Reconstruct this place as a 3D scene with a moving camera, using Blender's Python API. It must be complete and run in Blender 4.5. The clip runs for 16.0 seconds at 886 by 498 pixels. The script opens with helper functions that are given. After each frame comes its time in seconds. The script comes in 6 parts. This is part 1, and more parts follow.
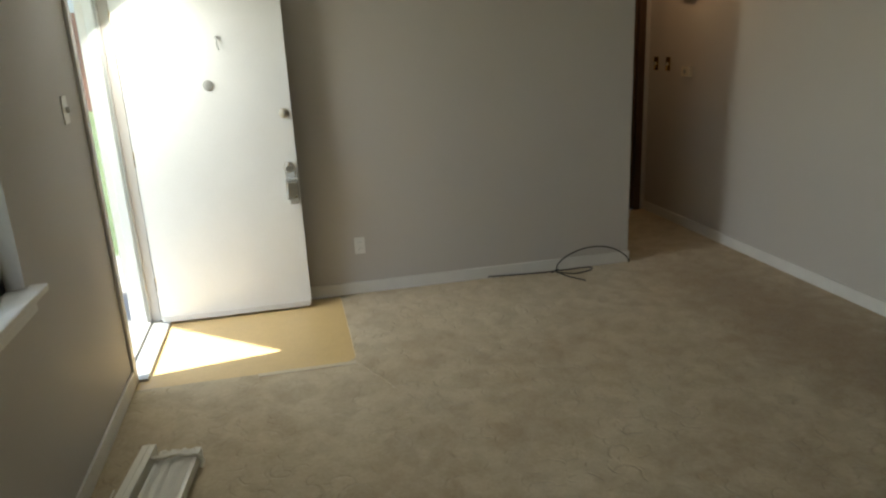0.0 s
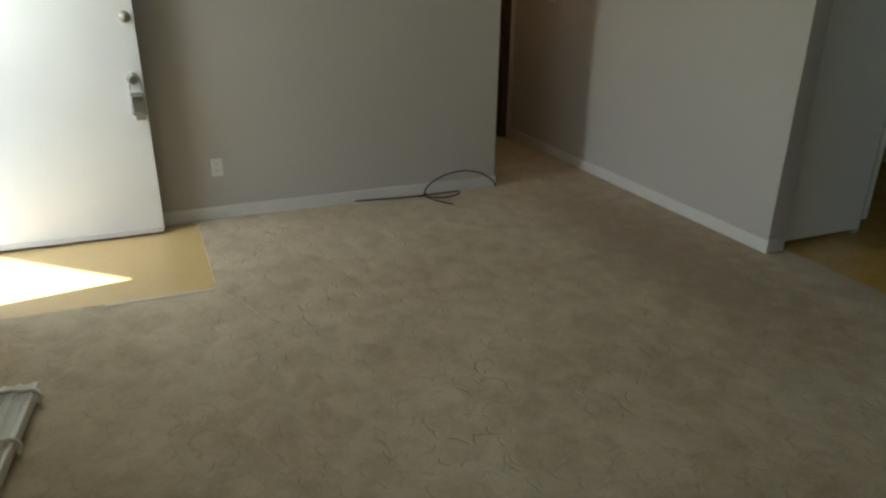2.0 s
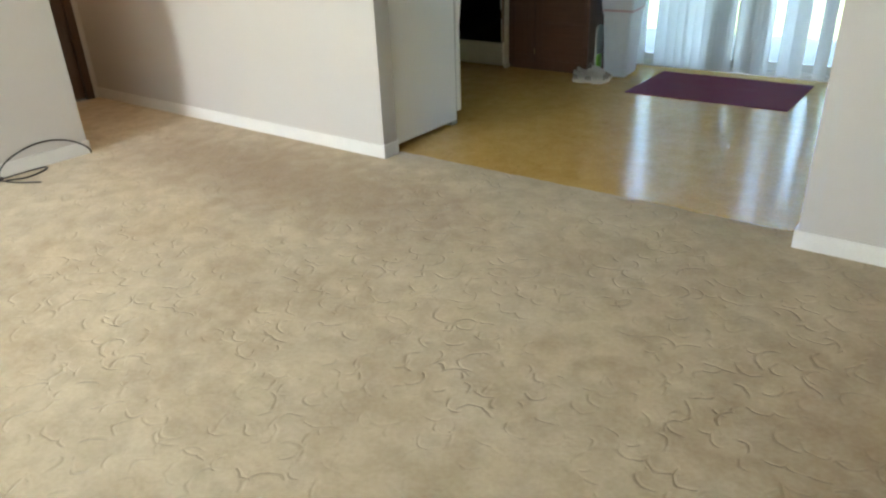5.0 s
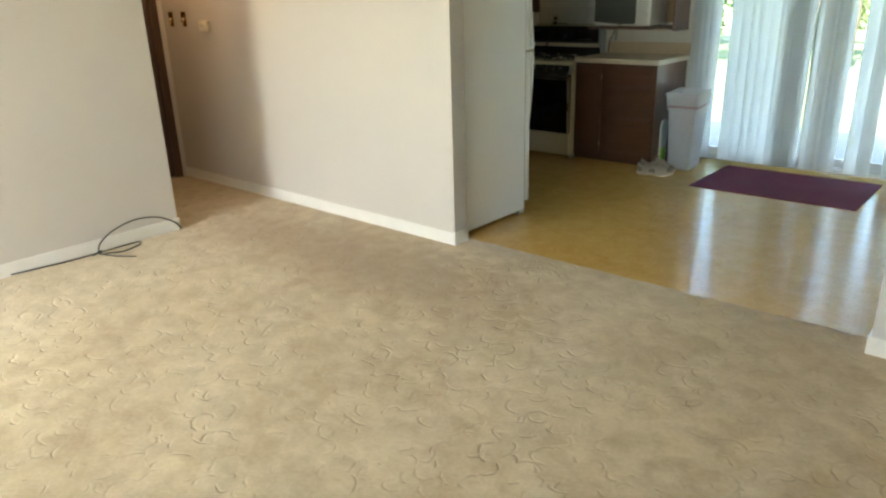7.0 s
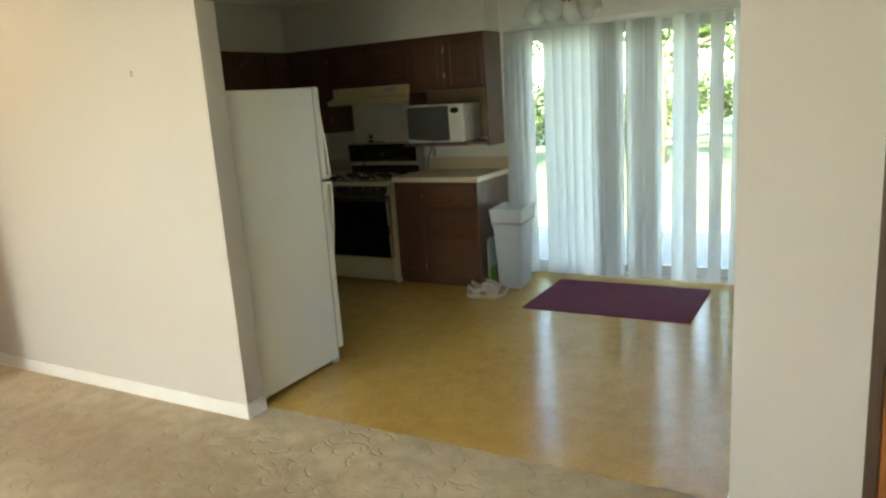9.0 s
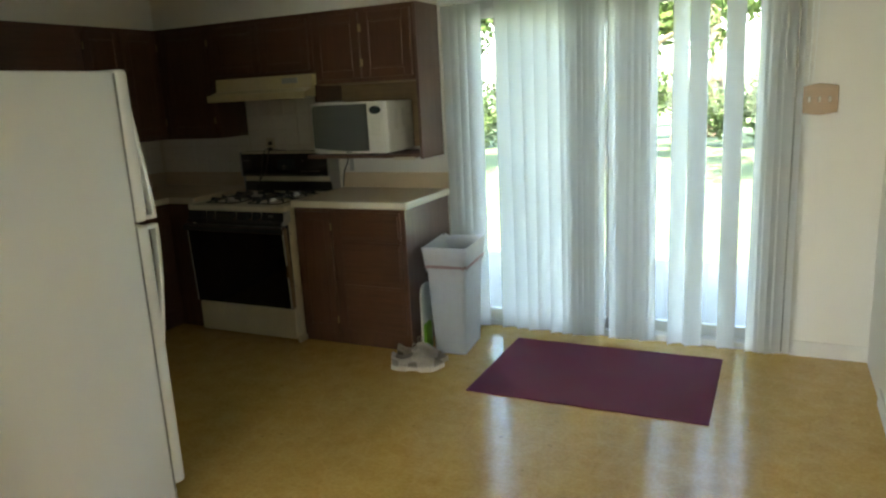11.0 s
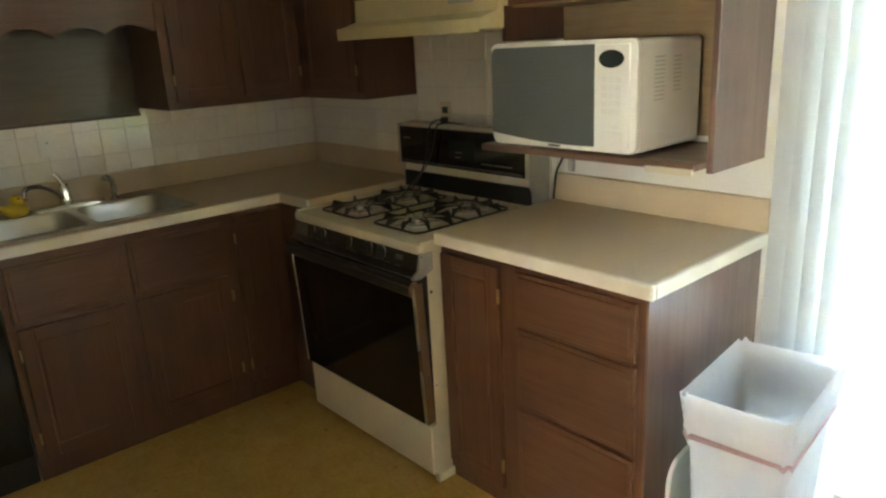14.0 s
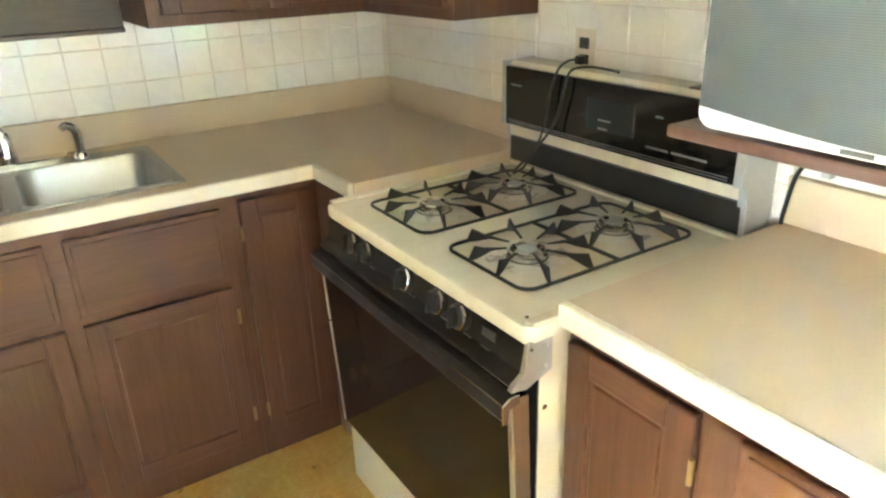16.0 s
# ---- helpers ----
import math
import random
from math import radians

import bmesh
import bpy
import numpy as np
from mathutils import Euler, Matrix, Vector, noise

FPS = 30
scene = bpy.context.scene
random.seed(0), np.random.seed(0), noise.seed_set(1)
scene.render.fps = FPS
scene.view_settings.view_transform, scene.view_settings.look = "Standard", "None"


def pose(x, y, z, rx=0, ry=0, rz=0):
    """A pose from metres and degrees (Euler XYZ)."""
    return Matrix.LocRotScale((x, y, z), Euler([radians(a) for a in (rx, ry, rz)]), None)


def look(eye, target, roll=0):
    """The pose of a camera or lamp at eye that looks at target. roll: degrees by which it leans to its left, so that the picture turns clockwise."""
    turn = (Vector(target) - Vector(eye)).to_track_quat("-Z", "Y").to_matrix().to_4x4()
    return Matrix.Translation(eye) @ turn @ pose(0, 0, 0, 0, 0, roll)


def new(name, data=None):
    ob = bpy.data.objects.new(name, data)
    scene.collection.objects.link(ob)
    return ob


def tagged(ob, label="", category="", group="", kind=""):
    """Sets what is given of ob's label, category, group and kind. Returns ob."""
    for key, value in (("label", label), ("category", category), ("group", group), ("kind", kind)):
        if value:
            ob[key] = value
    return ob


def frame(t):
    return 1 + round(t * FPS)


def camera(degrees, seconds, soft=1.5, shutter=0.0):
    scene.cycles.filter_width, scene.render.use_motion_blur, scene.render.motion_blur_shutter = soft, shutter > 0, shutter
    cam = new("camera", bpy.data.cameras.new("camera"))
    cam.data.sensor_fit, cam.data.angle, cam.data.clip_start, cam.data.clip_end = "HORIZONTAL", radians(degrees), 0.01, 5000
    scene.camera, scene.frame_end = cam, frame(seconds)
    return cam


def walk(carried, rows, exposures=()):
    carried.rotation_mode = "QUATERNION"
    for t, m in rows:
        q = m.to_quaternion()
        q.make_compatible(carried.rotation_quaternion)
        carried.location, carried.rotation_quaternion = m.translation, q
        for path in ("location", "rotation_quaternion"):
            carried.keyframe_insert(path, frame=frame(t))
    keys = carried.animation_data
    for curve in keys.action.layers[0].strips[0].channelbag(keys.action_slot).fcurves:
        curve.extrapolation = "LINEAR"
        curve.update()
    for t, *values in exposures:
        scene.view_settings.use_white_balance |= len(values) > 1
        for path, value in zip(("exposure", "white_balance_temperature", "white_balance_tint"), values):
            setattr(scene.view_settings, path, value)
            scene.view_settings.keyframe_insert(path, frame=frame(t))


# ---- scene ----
cam = camera(64.5, 16.0, 2.35)
SKY, SUN, WINDOW_W, HALL_W, ENTRY_W = 0.15, 5.0, 1.35, 0.75, 4.0
EXPOSURES = [(0, 2.05, 6450, 5), (0.5, 1.8, 6400, 4), (1.5, 1.65, 6350, 3), (2, 2.05, 6200, 3), (2.5, 3.15, 6050, 4), (3, 3.75, 6100, 6), (3.5, 3.95, 6100, 6), (6.5, 4.15, 6600, 7), (7, 4.15, 6750, 5), (7.5, 4.2, 6950, 5), (8, 4.05, 7250, 4), (10.5, 4.25, 7000, 6), (11.5, 4.15, 7150, 6), (12.5, 4.2, 7500, 11), (13, 4.65, 7500, 11), (13.5, 5.5, 7350, 11), (14, 5.75, 7350, 11), (14.5, 7.0, 7350, 12), (15, 7.75, 7200, 12), (16, 8.15, 6000, 9)]
PATH = [
    (0, (2.778, -3.222, 1.637), (0.904, -2.824, 1.062), -2.7),
    (0.5, (2.701, -3.24, 1.576), (0.869, -2.762, 0.931), 0.3),
    (1, (2.767, -3.235, 1.597), (0.939, -2.737, 0.956), 2.3),
    (1.5, (2.73, -3.26, 1.554), (0.921, -2.716, 0.897), 0.6),
    (2, (2.719, -3.2, 1.542), (1.018, -2.47, 0.785), 0.7),
    (2.5, (2.706, -3.114, 1.517), (1.183, -2.088, 0.724), 1.3),
    (3, (2.746, -3.06, 1.451), (1.375, -1.859, 0.627), 0.4),
    (3.5, (2.75, -3.017, 1.452), (1.469, -1.742, 0.595), -1.6),
    (4, (2.731, -3.013, 1.419), (1.598, -1.642, 0.505), -2.4),
    (4.2, (2.756, -2.992, 1.39), (1.671, -1.585, 0.472), -2.8),
    (6.5, (2.513, -3.017, 1.344), (1.363, -1.583, 0.556), -1.1),
    (7, (2.675, -3.124, 1.478), (1.427, -1.72, 0.793), -1.8),
    (7.5, (2.606, -3.117, 1.552), (1.481, -1.53, 1.089), -1.1),
    (8, (2.648, -2.981, 1.531), (1.683, -1.277, 1.125), -3.5),
    (8.2, (2.635, -2.853, 1.55), (1.683, -1.142, 1.14), -4.4),
    (10.5, (2.162, -1.347, 1.496), (1.16, 0.325, 1.05), -1.4),
    (11, (1.977, -0.917, 1.506), (1.13, 0.841, 1.068), -3.0),
    (11.5, (1.913, -0.532, 1.514), (0.861, 1.113, 1.083), -1.5),
    (12, (1.698, -0.178, 1.509), (0.596, 1.446, 1.123), 1.3),
    (12.5, (1.615, 0.232, 1.493), (0.477, 1.818, 1.059), -0.3),
    (13, (1.462, 0.608, 1.507), (0.12, 1.994, 0.98), -0.3),
    (13.5, (1.198, 0.848, 1.469), (-0.175, 2.21, 0.957), 1.5),
    (14, (0.962, 1.127, 1.488), (-0.489, 2.381, 0.92), -3.1),
    (14.5, (0.755, 1.349, 1.465), (-0.847, 2.397, 0.884), -3.4),
    (15, (0.453, 1.485, 1.484), (-1.124, 2.543, 0.858), -1.0),
    (15.5, (0.232, 1.65, 1.453), (-1.291, 2.716, 0.716), -1.4),
    (16, (0.054, 1.83, 1.435), (-1.5, 2.815, 0.652), -2.0),
]
walk(cam, [(t, look(e, g, r)) for t, e, g, r in PATH], EXPOSURES)

# ---- world, sun, large lights ----
AZ, EL = (0.15, -0.989), radians(50)
world = bpy.data.worlds.new("world")
scene.world = world
world.use_nodes = True
_wn = world.node_tree
_sky = _wn.nodes.new("ShaderNodeTexSky")
_sky.sky_type, _sky.sun_disc = "NISHITA", False
_sky.sun_elevation, _sky.sun_rotation = EL, math.atan2(AZ[0], AZ[1])
_wn.links.new(_sky.outputs[0], _wn.nodes["Background"].inputs[0])
_wn.nodes["Background"].inputs[1].default_value = SKY

sun_data = bpy.data.lights.new("sun", "SUN")
sun_data.energy, sun_data.angle, sun_data.color = SUN, radians(0.55), (1.0, 0.95, 0.86)
sun = new("sun", sun_data)
sun.matrix_world = look((AZ[0] * 20, AZ[1] * 20, 20 * math.tan(EL)), (0, 0, 0))

lamp_data = bpy.data.lights.new("window_daylight", "AREA")
lamp_data.shape, lamp_data.size, lamp_data.size_y = "RECTANGLE", 2.0, 1.1
lamp_data.energy, lamp_data.color = WINDOW_W, (1.0, 0.97, 0.92)
lamp = new("window_daylight", lamp_data)
lamp.matrix_world = look((1.17, -4.25, 1.5), (1.17, 0, 1.35))

entry_data = bpy.data.lights.new("entry_daylight", "AREA")
entry_data.shape, entry_data.size, entry_data.size_y = "RECTANGLE", 0.70, 0.30
entry_data.energy, entry_data.color = ENTRY_W, (1.0, 0.97, 0.90)
entry_lamp = new("entry_daylight", entry_data)
entry_lamp.matrix_world = look((-1.20, -4.20, 1.88), (-0.85, -3.2, 0.6))

hall_data = bpy.data.lights.new("hall_bulb", "POINT")
hall_data.energy, hall_data.color, hall_data.shadow_soft_size = HALL_W, (1.0, 0.62, 0.33), 0.06
hall_bulb = new("hall_bulb", hall_data)
hall_bulb.location = (-2.35, -0.44, 2.25)


# ---- materials ----
def graph(name):
    m = bpy.data.materials.new(name)
    m.use_nodes = True
    t = m.node_tree
    return m, t, t.nodes["Principled BSDF"]


def node(t, kind, **inputs):
    n = t.nodes.new("ShaderNode" + kind)
    for k, v in inputs.items():
        s = n.inputs[k.replace("_", " ")]
        if hasattr(v, "is_output"):
            t.links.new(v, s)
        else:
            s.default_value = v
    return n


def coords(t, scale=(1, 1, 1)):
    c = node(t, "TexCoord")
    mp = node(t, "Mapping", Vector=c.outputs["Object"], Scale=scale)
    return mp.outputs[0]


def noise_at(t, vec, scale, detail=4.0, rough=0.55, dist=0.0):
    return node(t, "TexNoise", Vector=vec, Scale=scale, Detail=detail, Roughness=rough, Distortion=dist).outputs["Fac"]


def ramp(t, fac, stops):
    r = node(t, "ValToRGB", Fac=fac)
    while len(r.color_ramp.elements) < len(stops):
        r.color_ramp.elements.new(0.5)
    for e, (p, c) in zip(r.color_ramp.elements, stops):
        e.position = p
        e.color = (*c, 1) if len(c) == 3 else c
    return r.outputs["Color"]


def blend(t, fac, a, b, mode="MIX"):
    n = t.nodes.new("ShaderNodeMix")
    n.data_type, n.blend_type = "RGBA", mode
    for i, v in ((0, fac), (6, a), (7, b)):
        if hasattr(v, "is_output"):
            t.links.new(v, n.inputs[i])
        else:
            n.inputs[i].default_value = v if i == 0 else (*v[:3], 1)
    return n.outputs[2]


def mathn(t, op, a, b=0.0):
    n = t.nodes.new("ShaderNodeMath")
    n.operation = op
    for i, v in ((0, a), (1, b)):
        if hasattr(v, "is_output"):
            t.links.new(v, n.inputs[i])
        else:
            n.inputs[i].default_value = v
    return n.outputs[0]


def bump(t, p, height, strength=0.3, distance=0.002):
    b = node(t, "Bump", Height=height, Strength=strength, Distance=distance)
    t.links.new(b.outputs[0], p.inputs["Normal"])


def shade(c, k):
    return tuple(min(1.0, v * k) for v in c[:3])


def plain(name, col, rough=0.5, metal=0.0, var=0.10, big=2.5, fine=60.0, bumpy=0.15, depth=0.001, random_var=0.0, coat=0.0):
    """A surface with slow stains, fine grain and a little relief."""
    m, t, p = graph(name)
    v = coords(t)
    a, b = noise_at(t, v, big, 5), noise_at(t, v, fine, 3)
    c = ramp(t, a, [(0.3, shade(col, 1 - var)), (0.7, shade(col, 1 + var * 0.6))])
    c = blend(t, 0.35, c, ramp(t, b, [(0.3, shade(col, 1 - var)), (0.7, shade(col, 1 + var))]))
    if random_var:
        info = node(t, "ObjectInfo").outputs["Random"]
        c = blend(t, 1.0, c, ramp(t, info, [(0.0, (1 - random_var,) * 3), (1.0, (1, 1, 1))]), "MULTIPLY")
    t.links.new(c, p.inputs["Base Color"])
    r = ramp(t, a, [(0.3, (max(0.03, rough * 0.8),) * 3), (0.7, (min(1, rough * 1.2),) * 3)])
    t.links.new(r, p.inputs["Roughness"])
    p.inputs["Metallic"].default_value = metal
    p.inputs["Coat Weight"].default_value = coat
    bump(t, p, b, bumpy, depth)
    return m


def wood(name, dark, light, axis="z", rough=0.4, scale=1.0, coat=0.45):
    """Stained wood with grain along one axis."""
    m, t, p = graph(name)
    st = {"x": (1.2, 22, 22), "y": (22, 1.2, 22), "z": (22, 22, 1.2)}[axis]
    v = coords(t, tuple(s * scale for s in st))
    g = noise_at(t, v, 2.0, 7, 0.65, 0.6)
    pores = noise_at(t, coords(t, tuple(s * 6 * scale for s in st)), 2.0, 2)
    patch = noise_at(t, coords(t), 3.0, 3)
    c = ramp(t, g, [(0.28, dark), (0.75, light)])
    c = blend(t, 0.35, c, ramp(t, patch, [(0.3, shade(dark, 0.9)), (0.7, shade(light, 1.1))]))
    c = blend(t, 0.13, c, ramp(t, pores, [(0.35, shade(dark, 0.5)), (0.6, light)]))
    t.links.new(c, p.inputs["Base Color"])
    t.links.new(ramp(t, g, [(0.2, (rough * 1.2,) * 3), (0.8, (rough * 0.8,) * 3)]), p.inputs["Roughness"])
    p.inputs["Coat Weight"].default_value, p.inputs["Coat Roughness"].default_value = coat, 0.22
    bump(t, p, mathn(t, "ADD", g, mathn(t, "MULTIPLY", pores, 0.4)), 0.25, 0.001)
    return m


def carpet_material():
    """Beige sculpted carpet: short carved curls, worn and stained."""
    m, t, p = graph("sculpted_carpet")
    v = coords(t)
    warp = node(t, "TexNoise", Vector=v, Scale=7.0, Detail=2.0)
    off = t.nodes.new("ShaderNodeVectorMath")
    off.operation = "MULTIPLY_ADD"
    t.links.new(warp.outputs["Color"], off.inputs[0])
    off.inputs[1].default_value = (0.07, 0.07, 0)
    t.links.new(v, off.inputs[2])

    def curls(scale, radius, width, turn):
        """Short arcs: a ring about each cell's middle, kept on one side of it."""
        vor = t.nodes.new("ShaderNodeTexVoronoi")
        vor.voronoi_dimensions = "2D"
        t.links.new(off.outputs[0], vor.inputs["Vector"])
        vor.inputs["Scale"].default_value = scale
        local, side = t.nodes.new("ShaderNodeVectorMath"), t.nodes.new("ShaderNodeVectorMath")
        local.operation, side.operation = "SUBTRACT", "SUBTRACT"
        t.links.new(off.outputs[0], local.inputs[0])
        t.links.new(vor.outputs["Position"], local.inputs[1])
        t.links.new(vor.outputs["Color"], side.inputs[0])
        side.inputs[1].default_value = (0.5, 0.5 + turn, 0.5)
        dot = t.nodes.new("ShaderNodeVectorMath")
        dot.operation = "DOT_PRODUCT"
        t.links.new(local.outputs[0], dot.inputs[0])
        t.links.new(side.outputs[0], dot.inputs[1])
        half = ramp(t, mathn(t, "MULTIPLY", dot.outputs["Value"], scale), [(0.02, (0, 0, 0)), (0.10, (1, 1, 1))])
        gap = mathn(t, "ABSOLUTE", mathn(t, "SUBTRACT", vor.outputs["Distance"], radius))
        line = ramp(t, gap, [(0.0, (1, 1, 1)), (width, (0, 0, 0))])
        return mathn(t, "MULTIPLY", line, half)

    groove = mathn(t, "MAXIMUM", curls(7.4, 0.44, 0.07, 0.0), curls(10.5, 0.42, 0.08, 0.25))
    keep = ramp(t, noise_at(t, v, 2.3, 3), [(0.36, (0.1,) * 3), (0.58, (1, 1, 1))])
    carve = mathn(t, "SUBTRACT", 1.0, mathn(t, "MULTIPLY", groove, keep))
    pile = noise_at(t, v, 420, 2)
    tuft = noise_at(t, v, 60, 4)
    slow, mid = noise_at(t, v, 1.1, 6, 0.6), noise_at(t, v, 8.0, 5, 0.6, 0.4)
    c = ramp(t, slow, [(0.30, (0.375, 0.285, 0.175)), (0.5, (0.47, 0.39, 0.265)), (0.72, (0.55, 0.475, 0.34))])
    c = blend(t, 0.30, c, ramp(t, mid, [(0.34, (0.315, 0.225, 0.13)), (0.58, (0.565, 0.47, 0.32))]))
    lobe = t.nodes.new("ShaderNodeTexVoronoi")
    lobe.voronoi_dimensions, lobe.feature = "2D", "SMOOTH_F1"
    t.links.new(off.outputs[0], lobe.inputs["Vector"])
    lobe.inputs["Scale"].default_value, lobe.inputs["Smoothness"].default_value = 12.0, 0.9
    tone = node(t, "SeparateXYZ", Vector=lobe.outputs["Color"]).outputs[0]
    c = blend(t, 1.0, c, ramp(t, tone, [(0.25, (0.90, 0.885, 0.865)), (0.75, (1.04, 1.04, 1.04))]), "MULTIPLY")
    # the trodden patch where hall, kitchen and room meet
    sep = node(t, "SeparateXYZ", Vector=v)
    dx = mathn(t, "MULTIPLY", mathn(t, "ADD", sep.outputs[0], 0.35), 0.55)
    dy = mathn(t, "MULTIPLY", mathn(t, "ADD", sep.outputs[1], 0.55), 1.7)
    d2 = mathn(t, "ADD", mathn(t, "MULTIPLY", dx, dx), mathn(t, "MULTIPLY", dy, dy))
    d2 = mathn(t, "ADD", d2, mathn(t, "MULTIPLY", mid, 0.5))
    worn = ramp(t, d2, [(0.25, (0.9,) * 3), (1.0, (0, 0, 0))])
    c = blend(t, mathn(t, "MULTIPLY", worn, 0.85), c, (0.25, 0.165, 0.09))
    # and a browner patch by the closet door
    ex = mathn(t, "MULTIPLY", mathn(t, "SUBTRACT", sep.outputs[0], 3.0), 0.9)
    ey = mathn(t, "MULTIPLY", mathn(t, "ADD", sep.outputs[1], 1.3), 0.8)
    e2 = mathn(t, "ADD", mathn(t, "MULTIPLY", ex, ex), mathn(t, "MULTIPLY", ey, ey))
    brown = ramp(t, mathn(t, "ADD", e2, mathn(t, "MULTIPLY", mid, 0.7)), [(0.3, (0.8,) * 3), (1.0, (0, 0, 0))])
    c = blend(t, mathn(t, "MULTIPLY", brown, 0.7), c, (0.25, 0.165, 0.085))
    c = blend(t, 0.22, c, ramp(t, tuft, [(0.3, (0.36, 0.30, 0.20)), (0.7, (0.60, 0.53, 0.40))]))
    # Carved lines tinted darker: groove shade painted in, with a little dirt.
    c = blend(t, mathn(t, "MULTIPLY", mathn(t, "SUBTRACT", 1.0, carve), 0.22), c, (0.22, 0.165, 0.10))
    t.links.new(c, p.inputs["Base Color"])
    p.inputs["Roughness"].default_value = 0.95
    p.inputs["Specular IOR Level"].default_value = 0.15
    p.inputs["Sheen Weight"].default_value = 0.15
    h = mathn(t, "ADD", mathn(t, "MULTIPLY", carve, 1.0), mathn(t, "MULTIPLY", tuft, 0.35))
    h = mathn(t, "ADD", h, mathn(t, "MULTIPLY", pile, 0.12))
    h = mathn(t, "ADD", h, mathn(t, "MULTIPLY", lobe.outputs["Distance"], -0.9))
    bump(t, p, h, 0.44, 0.010)
    return m


def vinyl_material(name="sheet_vinyl", gloss=0.205, tint=1.0, pale=0.0):
    """Ochre sheet vinyl with a pebbled print and worn gloss."""
    m, t, p = graph(name)
    v = coords(t)
    slow, mid, fine = noise_at(t, v, 1.3, 4), noise_at(t, v, 9, 6, 0.65), noise_at(t, v, 70, 3)
    c = ramp(t, mid, [(0.25, shade((0.42, 0.245, 0.055), tint)), (0.5, shade((0.56, 0.36, 0.10), tint)), (0.75, shade((0.66, 0.46, 0.17), tint))])
    c = blend(t, 0.4, c, ramp(t, slow, [(0.3, shade((0.45, 0.27, 0.06), tint)), (0.7, shade((0.62, 0.42, 0.14), tint))]))
    vor = t.nodes.new("ShaderNodeTexVoronoi")
    vor.feature = "DISTANCE_TO_EDGE"
    t.links.new(v, vor.inputs["Vector"])
    vor.inputs["Scale"].default_value = 9.5
    lines = ramp(t, vor.outputs["Distance"], [(0.0, (1, 1, 1)), (0.05, (0.6, 0.6, 0.6)), (0.09, (0, 0, 0))])
    c = blend(t, mathn(t, "MULTIPLY", lines, 0.16), c, shade((0.66, 0.47, 0.18), tint))
    inner = ramp(t, vor.outputs["Distance"], [(0.08, (0, 0, 0)), (0.12, (1, 1, 1)), (0.17, (0, 0, 0))])
    c = blend(t, mathn(t, "MULTIPLY", inner, 0.10), c, shade((0.34, 0.19, 0.045), tint))
    c = blend(t, 0.2, c, ramp(t, fine, [(0.35, (0.35, 0.2, 0.05)), (0.65, (0.68, 0.48, 0.18))]))
    spots = ramp(t, noise_at(t, v, 22, 1), [(0.74, (0, 0, 0)), (0.78, (1, 1, 1))])
    c = blend(t, mathn(t, "MULTIPLY", spots, 0.5), c, (0.20, 0.11, 0.03))
    c = blend(t, pale, c, (0.60, 0.47, 0.27))
    t.links.new(c, p.inputs["Base Color"])
    t.links.new(ramp(t, mid, [(0.3, (gloss * 0.9,) * 3), (0.7, (gloss * 1.1,) * 3)]), p.inputs["Roughness"])
    h = mathn(t, "ADD", mathn(t, "MULTIPLY", lines, -0.5), mathn(t, "ADD", mid, mathn(t, "MULTIPLY", fine, 0.3)))
    bump(t, p, h, 0.22, 0.0015)
    return m


def glass_material(name="window_glass", col=(0.96, 0.99, 0.97), rough=0.0):
    m, t, p = graph(name)
    p.inputs["Base Color"].default_value = (*col, 1)
    p.inputs["Roughness"].default_value = rough
    p.inputs["Transmission Weight"].default_value = 1.0
    p.inputs["IOR"].default_value = 1.45
    return m


def slat_material():
    """White fabric-like vinyl that lets light through."""
    m, t, p = graph("blind_vane")
    v = coords(t, (60, 60, 1))
    g = noise_at(t, v, 8, 3)
    c = ramp(t, g, [(0.3, (0.91, 0.92, 0.915)), (0.7, (0.955, 0.96, 0.955))])
    info = node(t, "ObjectInfo").outputs["Random"]
    c = blend(t, 1.0, c, ramp(t, info, [(0.0, (0.90, 0.90, 0.90)), (1.0, (1, 1, 1))]), "MULTIPLY")
    t.links.new(c, p.inputs["Base Color"])
    p.inputs["Roughness"].default_value = 0.55
    tr = node(t, "BsdfTranslucent", Color=c)
    mix = node(t, "MixShader", Fac=0.8)
    t.links.new(p.outputs[0], mix.inputs[1])
    t.links.new(tr.outputs[0], mix.inputs[2])
    t.links.new(mix.outputs[0], t.nodes["Material Output"].inputs[0])
    bump(t, p, g, 0.1, 0.001)
    return m


def sheer(name, col, fac, rough=0.45, wrinkle=0.0):
    """Thin plastic that lets some light through."""
    m, t, p = graph(name)
    v = coords(t)
    g = noise_at(t, v, 18, 4)
    c = ramp(t, g, [(0.3, shade(col, 0.95)), (0.7, col)])
    t.links.new(c, p.inputs["Base Color"])
    p.inputs["Roughness"].default_value = rough
    mix = node(t, "MixShader", Fac=fac)
    t.links.new(p.outputs[0], mix.inputs[1])
    t.links.new(node(t, "BsdfTranslucent", Color=c).outputs[0], mix.inputs[2])
    t.links.new(mix.outputs[0], t.nodes["Material Output"].inputs[0])
    bump(t, p, g, 0.1 + wrinkle, 0.001 + wrinkle * 0.006)
    return m


